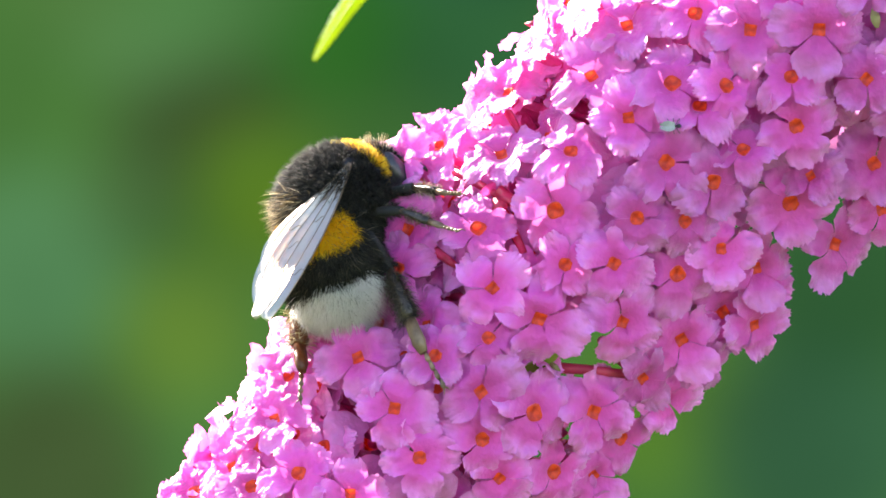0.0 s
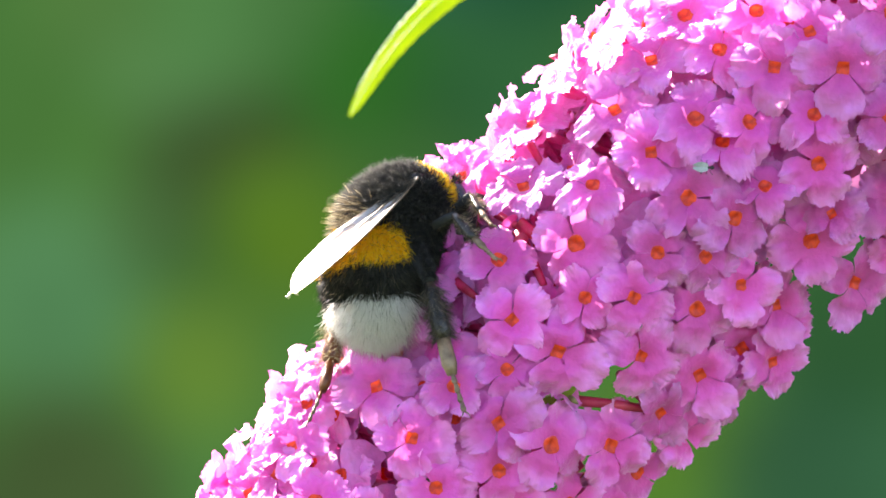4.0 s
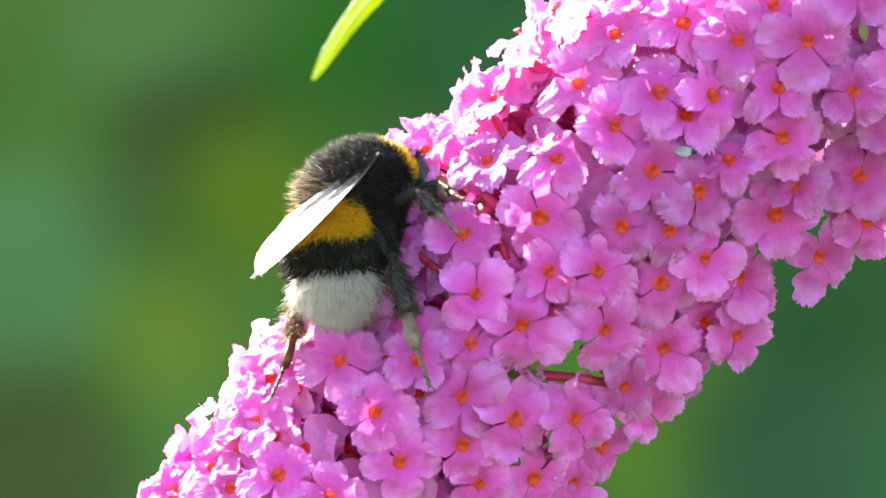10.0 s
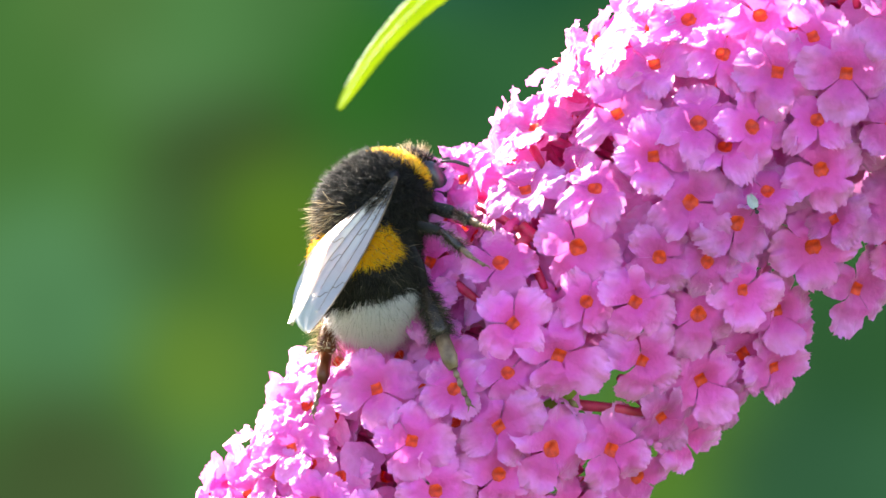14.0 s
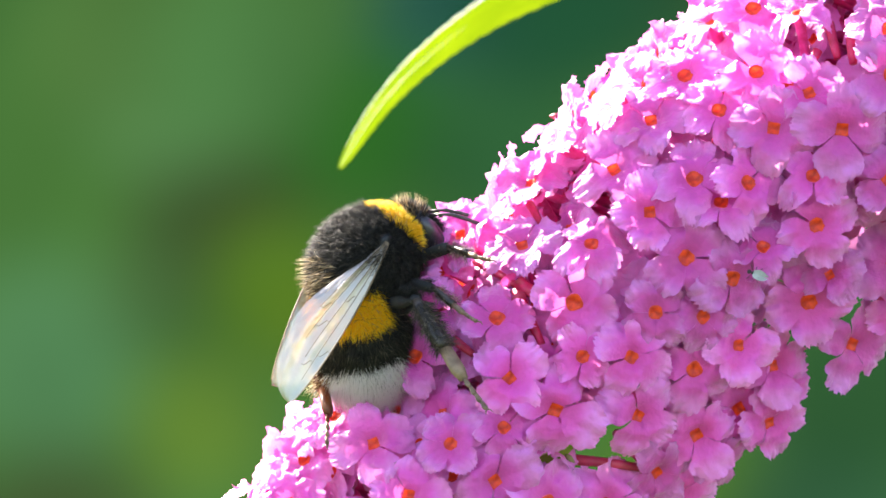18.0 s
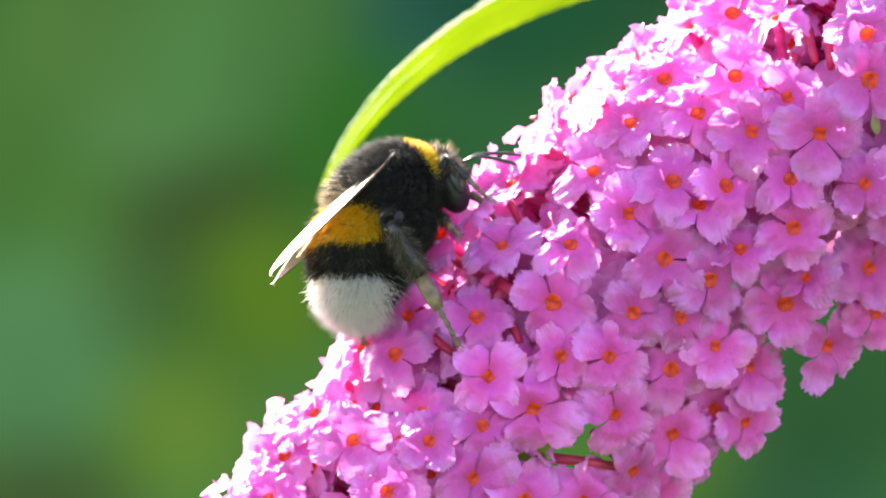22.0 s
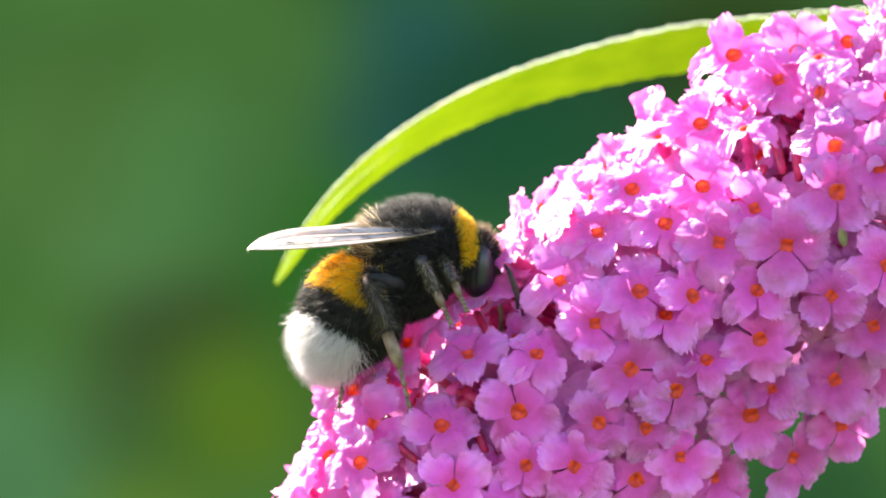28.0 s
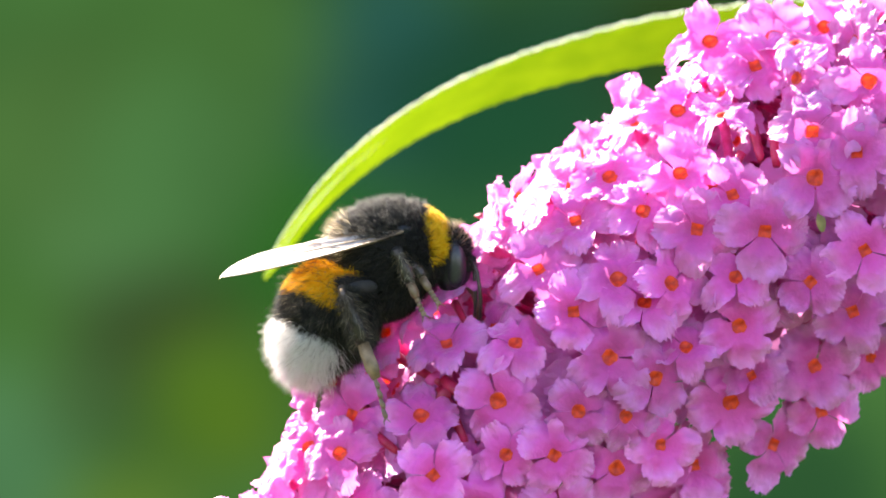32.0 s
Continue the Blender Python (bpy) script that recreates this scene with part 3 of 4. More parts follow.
def peduncle():
    pts = [at(u, v, y) - panicle.location for u, v, y in ((905, 640, -6), (940, 655, -8), (990, 660, -9), (1050, 665, -9.5), (1115, 675, -9))]
    v, f = tube_arrays(pts, [0.35 * MM, 0.6 * MM, 0.5 * MM, 0.42 * MM, 0.36 * MM], 10)
    child("peduncle", mesh_of("peduncle", v, f, [STALK]), panicle, "dark red side stalk")
    # dry calyx scales and small green bracts at forks
    rng = random.Random(9)
    for u, v_, size, turn, mat in ((945, 640, 34, 200, BRACT_GREEN), (952, 668, 26, 250, BRACT), (1052, 528, 26, 20, BRACT_GREEN), (970, 650, 24, 320, BRACT), (1000, 25, 30, 180, BRACT), (968, 52, 30, 175, STALK),
                                   (1225, 445, 22, 60, BRACT_GREEN), (1562, 70, 40, 100, BRACT_GREEN), (1567, 120, 34, 260, BRACT_GREEN), (690, 660, 30, 330, STALK), (480, 765, 22, 20, BRACT_GREEN), (928, 662, 92, 38, LEAFLET), (905, 360, 44, 215, STALK), (880, 330, 46, 225, TUBE)):
        y = surface_depth(u, v_) + (2.6 if size > 90 else 2.0)
        verts = []
        for i in range(7):
            f_ = i / 6
            w = size * 0.22 * math.sin(math.pi * (0.12 + 0.85 * f_))
            for j in (-1, 0, 1):
                a = radians(turn)
                verts.append(at(u + size * f_ * math.cos(a) - w * j * math.sin(a), v_ - size * f_ * math.sin(a) - w * j * math.cos(a), y - 0.5 * math.sin(math.pi * f_) + 0.25 * abs(j)) - panicle.location)
        child("bract", mesh_of("bract", verts, strip((7, 3)), [mat]), panicle)


peduncle()


def bare_tubes():
    """Crimson corolla tubes that show where florets turn away: plan places of both ends."""
    for u0, v0, u1, v1, wide in ((798, 300, 884, 352, 15), (886, 345, 945, 390, 20), (882, 358, 928, 455, 17), (1118, 96, 1114, 150, 18), (1254, 50, 1232, 98, 17), (905, 206, 928, 246, 13),
                                 (740, 392, 782, 424, 17), (1434, -118, 1450, -56, 16), (1472, -112, 1478, -46, 18), (1500, -104, 1492, -50, 15), (1415, -70, 1400, -40, 15), (762, 440, 806, 474, 15), (1392, 100, 1412, 140, 15)):
        a, b = (at(u, v, surface_depth(u, v) + 1.9) - panicle.location for u, v in ((u0, v0), (u1, v1)))
        w = wide * K * 0.55
        v, f = tube_arrays([a, a.lerp(b, 0.35), a.lerp(b, 0.75), b], [w * 1.1, w, w * 0.9, w * 0.7], 10)
        child("bare_tube", mesh_of("bare_tube", v, f, [CRIMSON]), panicle, "crimson corolla tube seen from the side")


bare_tubes()

# ---------------------------------------------------------------- leaf
LEAF_LINE = [(566, 162), (625, 60), (700, -25), (800, -105), (920, -172), (1054, -222), (1255, -277), (1456, -302), (1628, -322), (1800, -320), (1960, -280)]
LEAF_HALF = [(0, 3), (0.01, 7), (0.025, 10), (0.05, 13), (0.15, 21), (0.3, 31), (0.55, 41), (0.8, 40), (0.95, 18), (1.0, 6)]


def leaf():
    thing = new("leaf")
    thing.location = at(*LEAF_LINE[-1], 0)
    tagged(thing, "long narrow lime-green arching leaf with a finely toothed margin, lit through", "leaf")
    n, cols = 120, 9
    us = np.linspace(0, len(LEAF_LINE) - 1, n)
    verts = []
    mid = []
    idx = np.arange(len(LEAF_LINE))
    line = np.array(LEAF_LINE, dtype=float)
    pts = np.stack([np.interp(us, idx, line[:, 0]), np.interp(us, idx, line[:, 1])], 1)
    for _ in range(60):                      # ease the corners of the arch
        pts[1:-1] = pts[1:-1] * 0.5 + (pts[:-2] + pts[2:]) * 0.25
    run = np.concatenate([[0], np.cumsum(np.hypot(*np.diff(pts, axis=0).T))])
    run /= run[-1]
    for i in range(n):
        d = pts[min(i + 1, n - 1)] - pts[max(i - 1, 0)]
        d /= np.hypot(*d)
        nx, ny = d[1], -d[0]                 # across the blade, upwards
        if ny > 0:
            nx, ny = -nx, -ny
        half = between(LEAF_HALF, run[i])
        for j in range(cols):
            w = 2 * j / (cols - 1) - 1
            tooth = 1 + (0.05 if (i % 3 == 0 and abs(w) > 0.99) else 0)
            h = half * w * tooth
            wave = 0.5 * math.sin(i * 0.5) * abs(w) ** 2
            deep = 44 - 44 * max(0.0, (run[i] - 0.8) / 0.2) ** 1.5
            p = at(pts[i][0] + nx * h, pts[i][1] + ny * h, deep + 5.0 * w * min(1.0, (1.02 - run[i]) * 8) + wave * 0.4)
            verts.append(p - thing.location)
            if j == cols // 2:
                mid.append(p - thing.location + Vector((0, 0.0006, 0)))
    child("blade", mesh_of("blade", verts, strip((n, cols)), [LEAF]), thing)
    v, f = tube_arrays(mid, [0.12 * MM + 0.25 * MM * r for r in run], 6)
    child("midrib", mesh_of("midrib", v, f, [LEAF_BACK]), thing, "paler green midrib")
    # pale downy teeth along the upper margin
    items = []
    for i in range(4, n - 2):
        a, b = verts[i * cols + cols - 1], verts[(i + 1) * cols + cols - 1]
        for q in range(2):
            p0, p1 = a.lerp(b, q / 2), a.lerp(b, (q + 0.8) / 2)
            up = (p0 - verts[i * cols + cols - 2]).normalized() * (0.32 + 0.22 * ((i * 7 + q * 3) % 5) / 4) * MM
            w = Vector((0, 0.12 * MM, 0))
            items.append(([p0 - w, p1 - w, p0.lerp(p1, 0.25) + up, p0 + w, p1 + w], [(0, 1, 2), (4, 3, 2), (3, 0, 2), (1, 4, 2)], 0))
    v, f, _ = merged(items)
    child("toothed_margin", mesh_of("toothed_margin", v, f, [DOWN]), thing, "pale downy toothed margin")
    return thing


the_leaf = leaf()

# ---------------------------------------------------------------- bumblebee
BEE_Y = -7.5


def ellipsoid(center, radii, seg=28, rings=18):
    verts = []
    for i in range(rings + 1):
        th = math.pi * i / rings
        for j in range(seg):
            ph = 2 * math.pi * j / seg
            n = Vector((math.cos(th), math.sin(th) * math.cos(ph), math.sin(th) * math.sin(ph)))
            verts.append(Vector((center[0] + radii[0] * n.x, center[1] + radii[1] * n.y, center[2] + radii[2] * n.z)) * MM)
    return verts, strip((rings + 1, seg), True)


def fur(points, normals, length, back, lean, rng, width=0.036, spread=0.22):
    """Tapered three-sided hairs on points: numpy arrays in mm; returns verts (m) and faces."""
    n = len(points)
    # neighbouring hairs lie together in tufts
    tuft = np.array([tuple(noise.noise_vector(Vector(p) * 1.6)) for p in points.tolist()]).reshape(-1, 3)
    d = normals + lean * np.asarray(back) + 0.55 * tuft + rng.normal(0, spread, (n, 3))
    d /= np.linalg.norm(d, axis=1, keepdims=True)
    a = np.cross(d, rng.normal(size=(n, 3)))
    a /= np.linalg.norm(a, axis=1, keepdims=True)
    b = np.cross(d, a)
    ln = length * rng.uniform(0.55, 1.15, (n, 1))
    w = width
    base = points - d * 0.1
    midp = points + d * ln * 0.55 + a * ln * rng.normal(0, 0.06, (n, 1))
    tip = points + d * ln + np.asarray(back) * ln * 0.15 + a * ln * rng.normal(0, 0.12, (n, 1))
    v = np.stack([base + a * w, base - a * 0.5 * w + b * 0.87 * w, base - a * 0.5 * w - b * 0.87 * w,
                  midp + a * w * .75, midp - a * 0.4 * w + b * 0.65 * w, midp - a * 0.4 * w - b * 0.65 * w, tip], 1)
    o = (np.arange(n) * 7)[:, None]
    quads = np.concatenate([o + np.array([[0, 1, 4, 3]]), o + np.array([[1, 2, 5, 4]]), o + np.array([[2, 0, 3, 5]])])
    tris = np.concatenate([o + np.array([[3, 4, 6]]), o + np.array([[4, 5, 6]]), o + np.array([[5, 3, 6]])])
    return (v.reshape(-1, 3) * MM).tolist(), quads.tolist() + tris.tolist()


def scatter(center, radii, n, rng, keep):
    """Random points on an ellipsoid where keep(unit, place) holds, with normals (mm)."""
    q = rng.normal(size=(n, 3))
    q /= np.linalg.norm(q, axis=1, keepdims=True)
    p = np.asarray(center) + q * np.asarray(radii)
    nn = q / np.asarray(radii)
    nn /= np.linalg.norm(nn, axis=1, keepdims=True)
    k = keep(q, p)
    return p[k], nn[k]


THORAX_C, THORAX_R = (0.0, 0, -0.1), (4.7, 4.4, 3.45)
BELLY_C, BELLY_R = (-1.4, 0, -2.4), (3.9, 3.8, 3.7)
ABDO_C, ABDO_R = (-4.0, 0, -0.2), (5.1, 4.9, 4.1)
HEAD_C, HEAD_R = (5.1, 0, -1.6), (1.7, 2.3, 3.0)
COLLAR_AT = 3.05          # the collar lies in front of this line on the thorax


def tail_taper(x):
    """How far back, and how slim, the abdomen is at x mm: a blunt cone behind its widest place."""
    k = np.maximum(0.0, (ABDO_C[0] - x) / ABDO_R[0])
    return x - 0.55 * k * k, 1 - 0.26 * k * k


def tapered(p):
    x, slim = tail_taper(p[:, 0])
    return np.stack([x, p[:, 1] * slim, p[:, 2] * slim], 1)


def collar_line(p):
    return p[:, 0] + 0.10 * p[:, 2] + 0.15 * np.sin(p[:, 1] * 2.1)


def bumblebee():
    rng = np.random.default_rng(3)
    bee = new("bumblebee")
    tagged(bee, "furry black bumblebee, two yellow bands, white tail, on the florets", "bumblebee")
    parts = {"bee": bee}
    # thorax
    v, f = ellipsoid(THORAX_C, THORAX_R)
    th = child("thorax", mesh_of("thorax", v, f, [SHELL]), bee, "black furry thorax")
    p, n = scatter(THORAX_C, THORAX_R, 24000, rng, lambda q, p: (collar_line(p) < COLLAR_AT) | (p[:, 2] < -0.9))
    v, f = fur(p, n, 1.5, (-1, 0, 0), 0.5, rng, 0.034, 0.42)
    child("thorax_fur", mesh_of("thorax_fur", v, f, [FUR_BLACK]), th, "black thorax fur")
    p, n = scatter(THORAX_C, THORAX_R, 30000, rng, lambda q, p: (collar_line(p) > COLLAR_AT) & (p[:, 2] > -1.0) & (p[:, 0] < 4.35))
    v, f = fur(p, n, 1.15, (-1, 0, 0.1), 0.15, rng)
    child("collar", mesh_of("collar", v, f, [FUR_YELLOW]), th, "bright yellow fur collar")
    p, n = scatter(THORAX_C, THORAX_R, 8000, rng, lambda q, p: (p[:, 0] < -3.4) & (p[:, 2] > -0.8))
    v, f = fur(p, n, 2.0, (-1, 0, 0.25), 0.5, rng, 0.032, 0.4)
    child("scutellum_fur", mesh_of("scutellum_fur", v, f, [FUR_BROWN]), th, "long brownish fur at the back of the thorax")
    p, n = scatter(THORAX_C, THORAX_R, 1500, rng, lambda q, p: (p[:, 0] < -2.2) & (p[:, 2] > -0.5))
    v, f = fur(p, n, 1.9, (-1, 0, 0.1), 0.5, rng, 0.02, 0.4)
    child("back_hair", mesh_of("back_hair", v, f, [FUR_DIM]), th, "loose brownish hairs on the back")
    v, f = ellipsoid(BELLY_C, BELLY_R)
    belly = child("underside", mesh_of("underside", v, f, [SHELL]), bee, "black furry underside of the body")
    p, n = scatter(BELLY_C, BELLY_R, 22000, rng, lambda q, p: p[:, 0] < 3)
    v, f = fur(p, n, 1.1, (-1, 0, -0.3), 0.6, rng)
    child("belly_fur", mesh_of("belly_fur", v, f, [FUR_BLACK]), belly, "black belly fur")
    v, f = ellipsoid((1.0, -3.75, 1.9), (0.75, 0.4, 0.55), 12, 8)
    child("tegula", mesh_of("tegula", v, f, [SHELL]), th, "shiny black wing cap")
    v, f = ellipsoid((1.0, 3.75, 1.9), (0.75, 0.4, 0.55), 12, 8)
    child("tegula", mesh_of("tegula", v, f, [SHELL]), th, "shiny black wing cap")
    # abdomen
    v, f = ellipsoid(ABDO_C, ABDO_R, 28, 40)
    v = [Vector(q) * MM for q in tapered(np.array([tuple(q / MM) for q in v])).tolist()]
    band = []
    for q in f:
        x, z = sum(v[i].x for i in q) / 4 / MM, sum(v[i].z for i in q) / 4 / MM
        band.append(0 if z < -1.3 else 1 if -3.6 < x < -0.3 else 2 if x < -6.3 else 0)
    ab = child("abdomen", mesh_of("abdomen", v, f, [SHELL, FUR_GOLD, FUR_WHITE], band), bee, "banded furry abdomen")
    wob = lambda p: p[:, 0] + 0.12 * np.sin(np.arctan2(p[:, 2], p[:, 1]) * 7) + rng.normal(0, 0.12, len(p))
    for name, mat, a, b, ln, low, count, label, loose in (("front_fur", FUR_BLACK, 1.3, -0.3, 0.9, -9, 9000, "black fur at the waist", 0.25),
                                              ("yellow_band", FUR_GOLD, -0.3, -3.6, 1.1, -1.2, 36000, "golden yellow fur band", 0.28),
                                              ("black_band", FUR_BLACK, -3.6, -6.3, 1.2, -9, 36000, "black fur band", 0.32),
                                              ("white_tail", FUR_WHITE, -6.3, -9.2, 1.8, -1.9, 36000, "white fur tail", 0.45),
                                              ("tail_tip", FUR_BROWN, -9.2, -13, 1.2, -9, 9000, "brownish tail tip", 0.45)):
        p, n = scatter(ABDO_C, ABDO_R, count, rng, lambda q, p: (wob(p) < a) & (wob(p) > b) & (p[:, 2] + rng.normal(0, 0.25, len(p)) > low))
        v, f = fur(tapered(p), n, ln, (-1, 0, 0), 0.9, rng, 0.036, loose)
        child(name, mesh_of(name, v, f, [mat]), ab, label)
    p, n = scatter(ABDO_C, ABDO_R, 26000, rng, lambda q, p: (p[:, 2] < np.where(p[:, 0] < -6.4, -1.9, -1.2)))
    v, f = fur(tapered(p), n, 1.0, (-1, 0, 0), 0.9, rng)
    child("ventral_fur", mesh_of("ventral_fur", v, f, [FUR_BLACK]), ab, "black fur underneath")
    p, n = scatter(ABDO_C, ABDO_R, 12000, rng, lambda q, p: (p[:, 0] < -6.6) & (p[:, 2] > -2.6))
    v, f = fur(tapered(p), n, 2.3, (-1, 0, 0), 0.6, rng, 0.03, 0.6)
    child("tail_fringe", mesh_of("tail_fringe", v, f, [FUR_WHITE]), ab, "long loose white hairs")
    p, n = scatter(ABDO_C, ABDO_R, 2200, rng, lambda q, p: (p[:, 0] > -8.5))
    v, f = fur(tapered(p), n, 1.9, (-1, 0, 0), 0.6, rng, 0.022, 0.4)
    child("loose_hair", mesh_of("loose_hair", v, f, [FUR_DIM]), ab, "loose pale brown hairs")
    parts["abdomen"] = ab
    # head
    v, f = ellipsoid(HEAD_C, HEAD_R, 20, 14)
    hd = child("head", mesh_of("head", v, f, [SHELL]), bee, "glossy black head")
    p, n = scatter(HEAD_C, HEAD_R, 3500, rng, lambda q, p: (p[:, 2] > -2.2) & (np.abs(p[:, 1]) < 1.7))
    v, f = fur(p, n, 0.7, (0.3, 0, 0.3), 0.4, rng)
    child("face_fur", mesh_of("face_fur", v, f, [FUR_BLACK]), hd, "short black face fur")
    p, n = scatter(HEAD_C, HEAD_R, 1600, rng, lambda q, p: (p[:, 2] > 0.1) & (np.abs(p[:, 1]) < 1.5))
    v, f = fur(p, n, 1.2, (0.2, 0, 0.5), 0.5, rng, 0.024, 0.3)
    child("crown_fur", mesh_of("crown_fur", v, f, [FUR_BROWN]), hd, "tuft of pale hairs on the crown")
    for s in (-1, 1):
        v, f = ellipsoid((5.45, 1.75 * s, -1.6), (0.95, 0.75, 2.0), 18, 12)
        child("eye", mesh_of("eye", v, f, [EYE]), hd, "shiny black compound eye")
        pts = [Vector(q) * MM for q in ((0, 0, 0), (1.5, 0.45, 0.2), (2.1, 0.55, 0.2), (3.4, 0.35, 0.1), (4.8, 0.0, -0.05), (6.0, -0.5, -0.2))]
        v, f = tube_arrays(pts, [0.13 * MM, 0.13 * MM, 0.17 * MM, 0.18 * MM, 0.18 * MM, 0.12 * MM], 8)
        parts["antenna", s] = child("antenna", mesh_of("antenna", v, f, [FEELER]), hd, "thin elbowed dark antenna")
    pts = [Vector(q) * MM for q in ((6.4, 0, -3.4), (7.0, 0, -4.4), (7.3, 0, -6.2), (7.2, 0, -8.5))]
    v, f = tube_arrays(pts, [0.45 * MM, 0.32 * MM, 0.2 * MM, 0.12 * MM], 8)
    child("tongue", mesh_of("tongue", v, f, [FOOT]), hd, "brown tongue reaching into a floret")
    parts["head"] = hd
    # wings: base at the origin, the tip along -X, the trailing edge along +Y for the right side
    for side, name in ((-1, "right"), (1, "left")):
        for kind, length, width, shift in (("forewing", 16.8, 4.0, 0.0), ("hindwing", 12.5, 3.2, -0.25)):
            cols, rows = 34, 15
            verts = []
            for i in range(cols):
                f_ = 0.5 - 0.5 * math.cos(math.pi * i / (cols - 1))
                lead = -0.20 * width * math.sin(math.pi * f_) ** 0.6
                trail = width * 0.80 * math.sin(math.pi * (0.03 + 0.97 * f_) ** 2.0) ** 0.48
                for j in range(rows):
                    g = j / (rows - 1)
                    pleat = 0.20 * math.sin(g * 16 + f_ * 2.5) * math.sin(math.pi * f_) ** 0.5 * g
                    verts.append(Vector((-length * (f_ + 0.03 * g * f_ * (1 - f_)), (lead + (trail - lead) * g) * -side, pleat - 0.45 * f_ * f_ * (g - 0.25) + shift)) * MM)
            veins = []
            for g, reach in ((0, 0.97), (3, 0.78), (6, 0.70), (9, 0.62), (12, 0.5)):
                line = [verts[i * rows + min(rows - 1, g)] for i in range(0, int(cols * reach))]
                rr = [0.075 * MM * (1 - 0.7 * i / len(line)) * (1.7 if g == 0 else 1) for i in range(len(line))]
                veins.append((*tube_arrays(line, rr, 5), 0))
            for i, j0, j1 in ((13, 3, 6), (17, 6, 9), (20, 0, 3), (22, 3, 6), (15, 9, 12)):
                line = [verts[(i + (j - j0) // 2) * rows + j] for j in range(j0, j1 + 1)]
                veins.append((*tube_arrays(line, [0.04 * MM] * len(line), 5), 0))
            w = child(kind, mesh_of(kind, verts, strip((cols, rows)), [WING]), bee, "smoky see-through veined wing")
            vv, ff, _ = merged(veins)
            child("venation", mesh_of("venation", vv, ff, [VEIN]), w, "fine brown wing veins")
            parts[name + "_" + kind] = w
    # legs: upper part along -Z from the hip, lower part along -Z from the knee
    for side, sn in ((-1, "right"), (1, "left")):
        for pair, up, low, fat in (("front", 3.9, 6.0, 0.75), ("middle", 4.4, 6.4, 0.85), ("hind", 4.6 if sn == "right" else 7.0, 12.2 if sn == "right" else 10.5, 1.2)):
            v, f = tube_arrays([Vector((0, 0, -up * q)) * MM for q in (0, 0.25, 0.6, 0.9, 1.0)], [q * MM for q in (0.30, 0.55 * fat, 0.55 * fat, 0.42, 0.34)], 10, 1.5)
            femur = child("leg", mesh_of("leg", v, f, [THIGH]), bee, "black hairy leg")
            # shin, then five foot joints and a pair of claws
            items = []
            shin = low * (0.43 if pair == "hind" else 0.5)
            tw = (0.26, 0.34 * fat, 0.46 * fat, 0.48 * fat, 0.30)
            sv_, sf_ = tube_arrays([Vector((0, 0, -shin * q)) * MM for q in (0, 0.2, 0.6, 0.9, 1.0)], [q * MM * (0.95 if sn == "right" else 1.5) for q in tw], 10, 1.6 if sn == "right" else 1.0)
            items.append((sv_, sf_, 0))
            z = shin
            for q in range(5):
                ln = (low - shin) * (0.48 if q == 0 else 0.13)
                r = (0.52 if pair == "hind" and q == 0 else 0.42 if q == 0 else 0.24) * (fat if q == 0 else 1)
                x = 0.05 * (z - shin) ** 2 * 0.4
                items.append((*tube_arrays([Vector((x, 0, -z)) * MM, Vector((x, 0, -z - ln * 0.7)) * MM, Vector((x + 0.03, 0, -z - ln)) * MM], [r * (0.72 if q == 0 else 0.5) * MM, r * 0.8 * MM, r * 0.5 * MM], 8, 1.5), 0 if (sn, pair) == ("left", "hind") and q < 2 else 1))
                z += ln
            for cs in (-1, 1):
                items.append((*tube_arrays([Vector((x, 0, -z + .1)) * MM, Vector((x + 0.2, 0.25 * cs, -z - 0.2)) * MM, Vector((x + 0.1, 0.4 * cs, -z - 0.5)) * MM], [0.09 * MM, 0.07 * MM, 0.02 * MM], 5), 1))
            cnt = 480 if (sn, pair) == ("left", "hind") else 1100 if pair == "hind" else 320
            zz, an = rng.uniform(0.1, 1.0, cnt) * shin, rng.uniform(0, 2 * math.pi, cnt)
            nn = np.stack([np.cos(an), np.sin(an), 0 * an], 1)
            wide = np.array([[0.3, 0.55, 0]]) if pair == "hind" else np.array([[0.35, 0.2, 0]])
            hv, hf = fur(nn * wide * fat - np.stack([0 * zz, 0 * zz, zz], 1), nn, 1.9 if (sn, pair) == ("left", "hind") else 1.2 if pair == "hind" else 0.9, (0, 0, -1), 0.6, rng, 0.020, 0.3)
            items.append(([Vector(q) for q in hv], hf, 2))
            v, f, index = merged(items)
            tibia = child("shin", mesh_of("shin", v, f, [SHIN_BACKLIT if (sn, pair) == ("left", "hind") else SHIN, FOOT, FUR_LEG if pair != "hind" else FUR_DIM if sn == "right" else FUR_BROWN], index), femur, "shin coloured reddish-brown as if lit from behind, with a golden fringe" if (sn, pair) == ("left", "hind") else "dark shin and pale brown jointed foot")
            tibia.location = (0, 0, -up * MM)
            # bristles on the thigh
            cnt = 1600 if pair == "hind" else 420
            zz, an = rng.uniform(0.05, 0.95, cnt) * up, rng.uniform(0, 2 * math.pi, cnt)
            nn = np.stack([np.cos(an), np.sin(an) * 0.6, 0 * an], 1)
            v, f = fur(nn * 0.48 * fat - np.stack([0 * zz, 0 * zz, zz], 1), nn, 1.0 if pair == "hind" else 0.7, (0, 0, -1), 0.8, rng, 0.025)
            child("leg_fur", mesh_of("leg_fur", v, f, [FUR_DIM if pair != "hind" else FUR_BLACK]), femur, "dark leg fur")
            parts[(sn, pair)] = (femur, tibia, up, low)
    return parts


BEE = bumblebee()

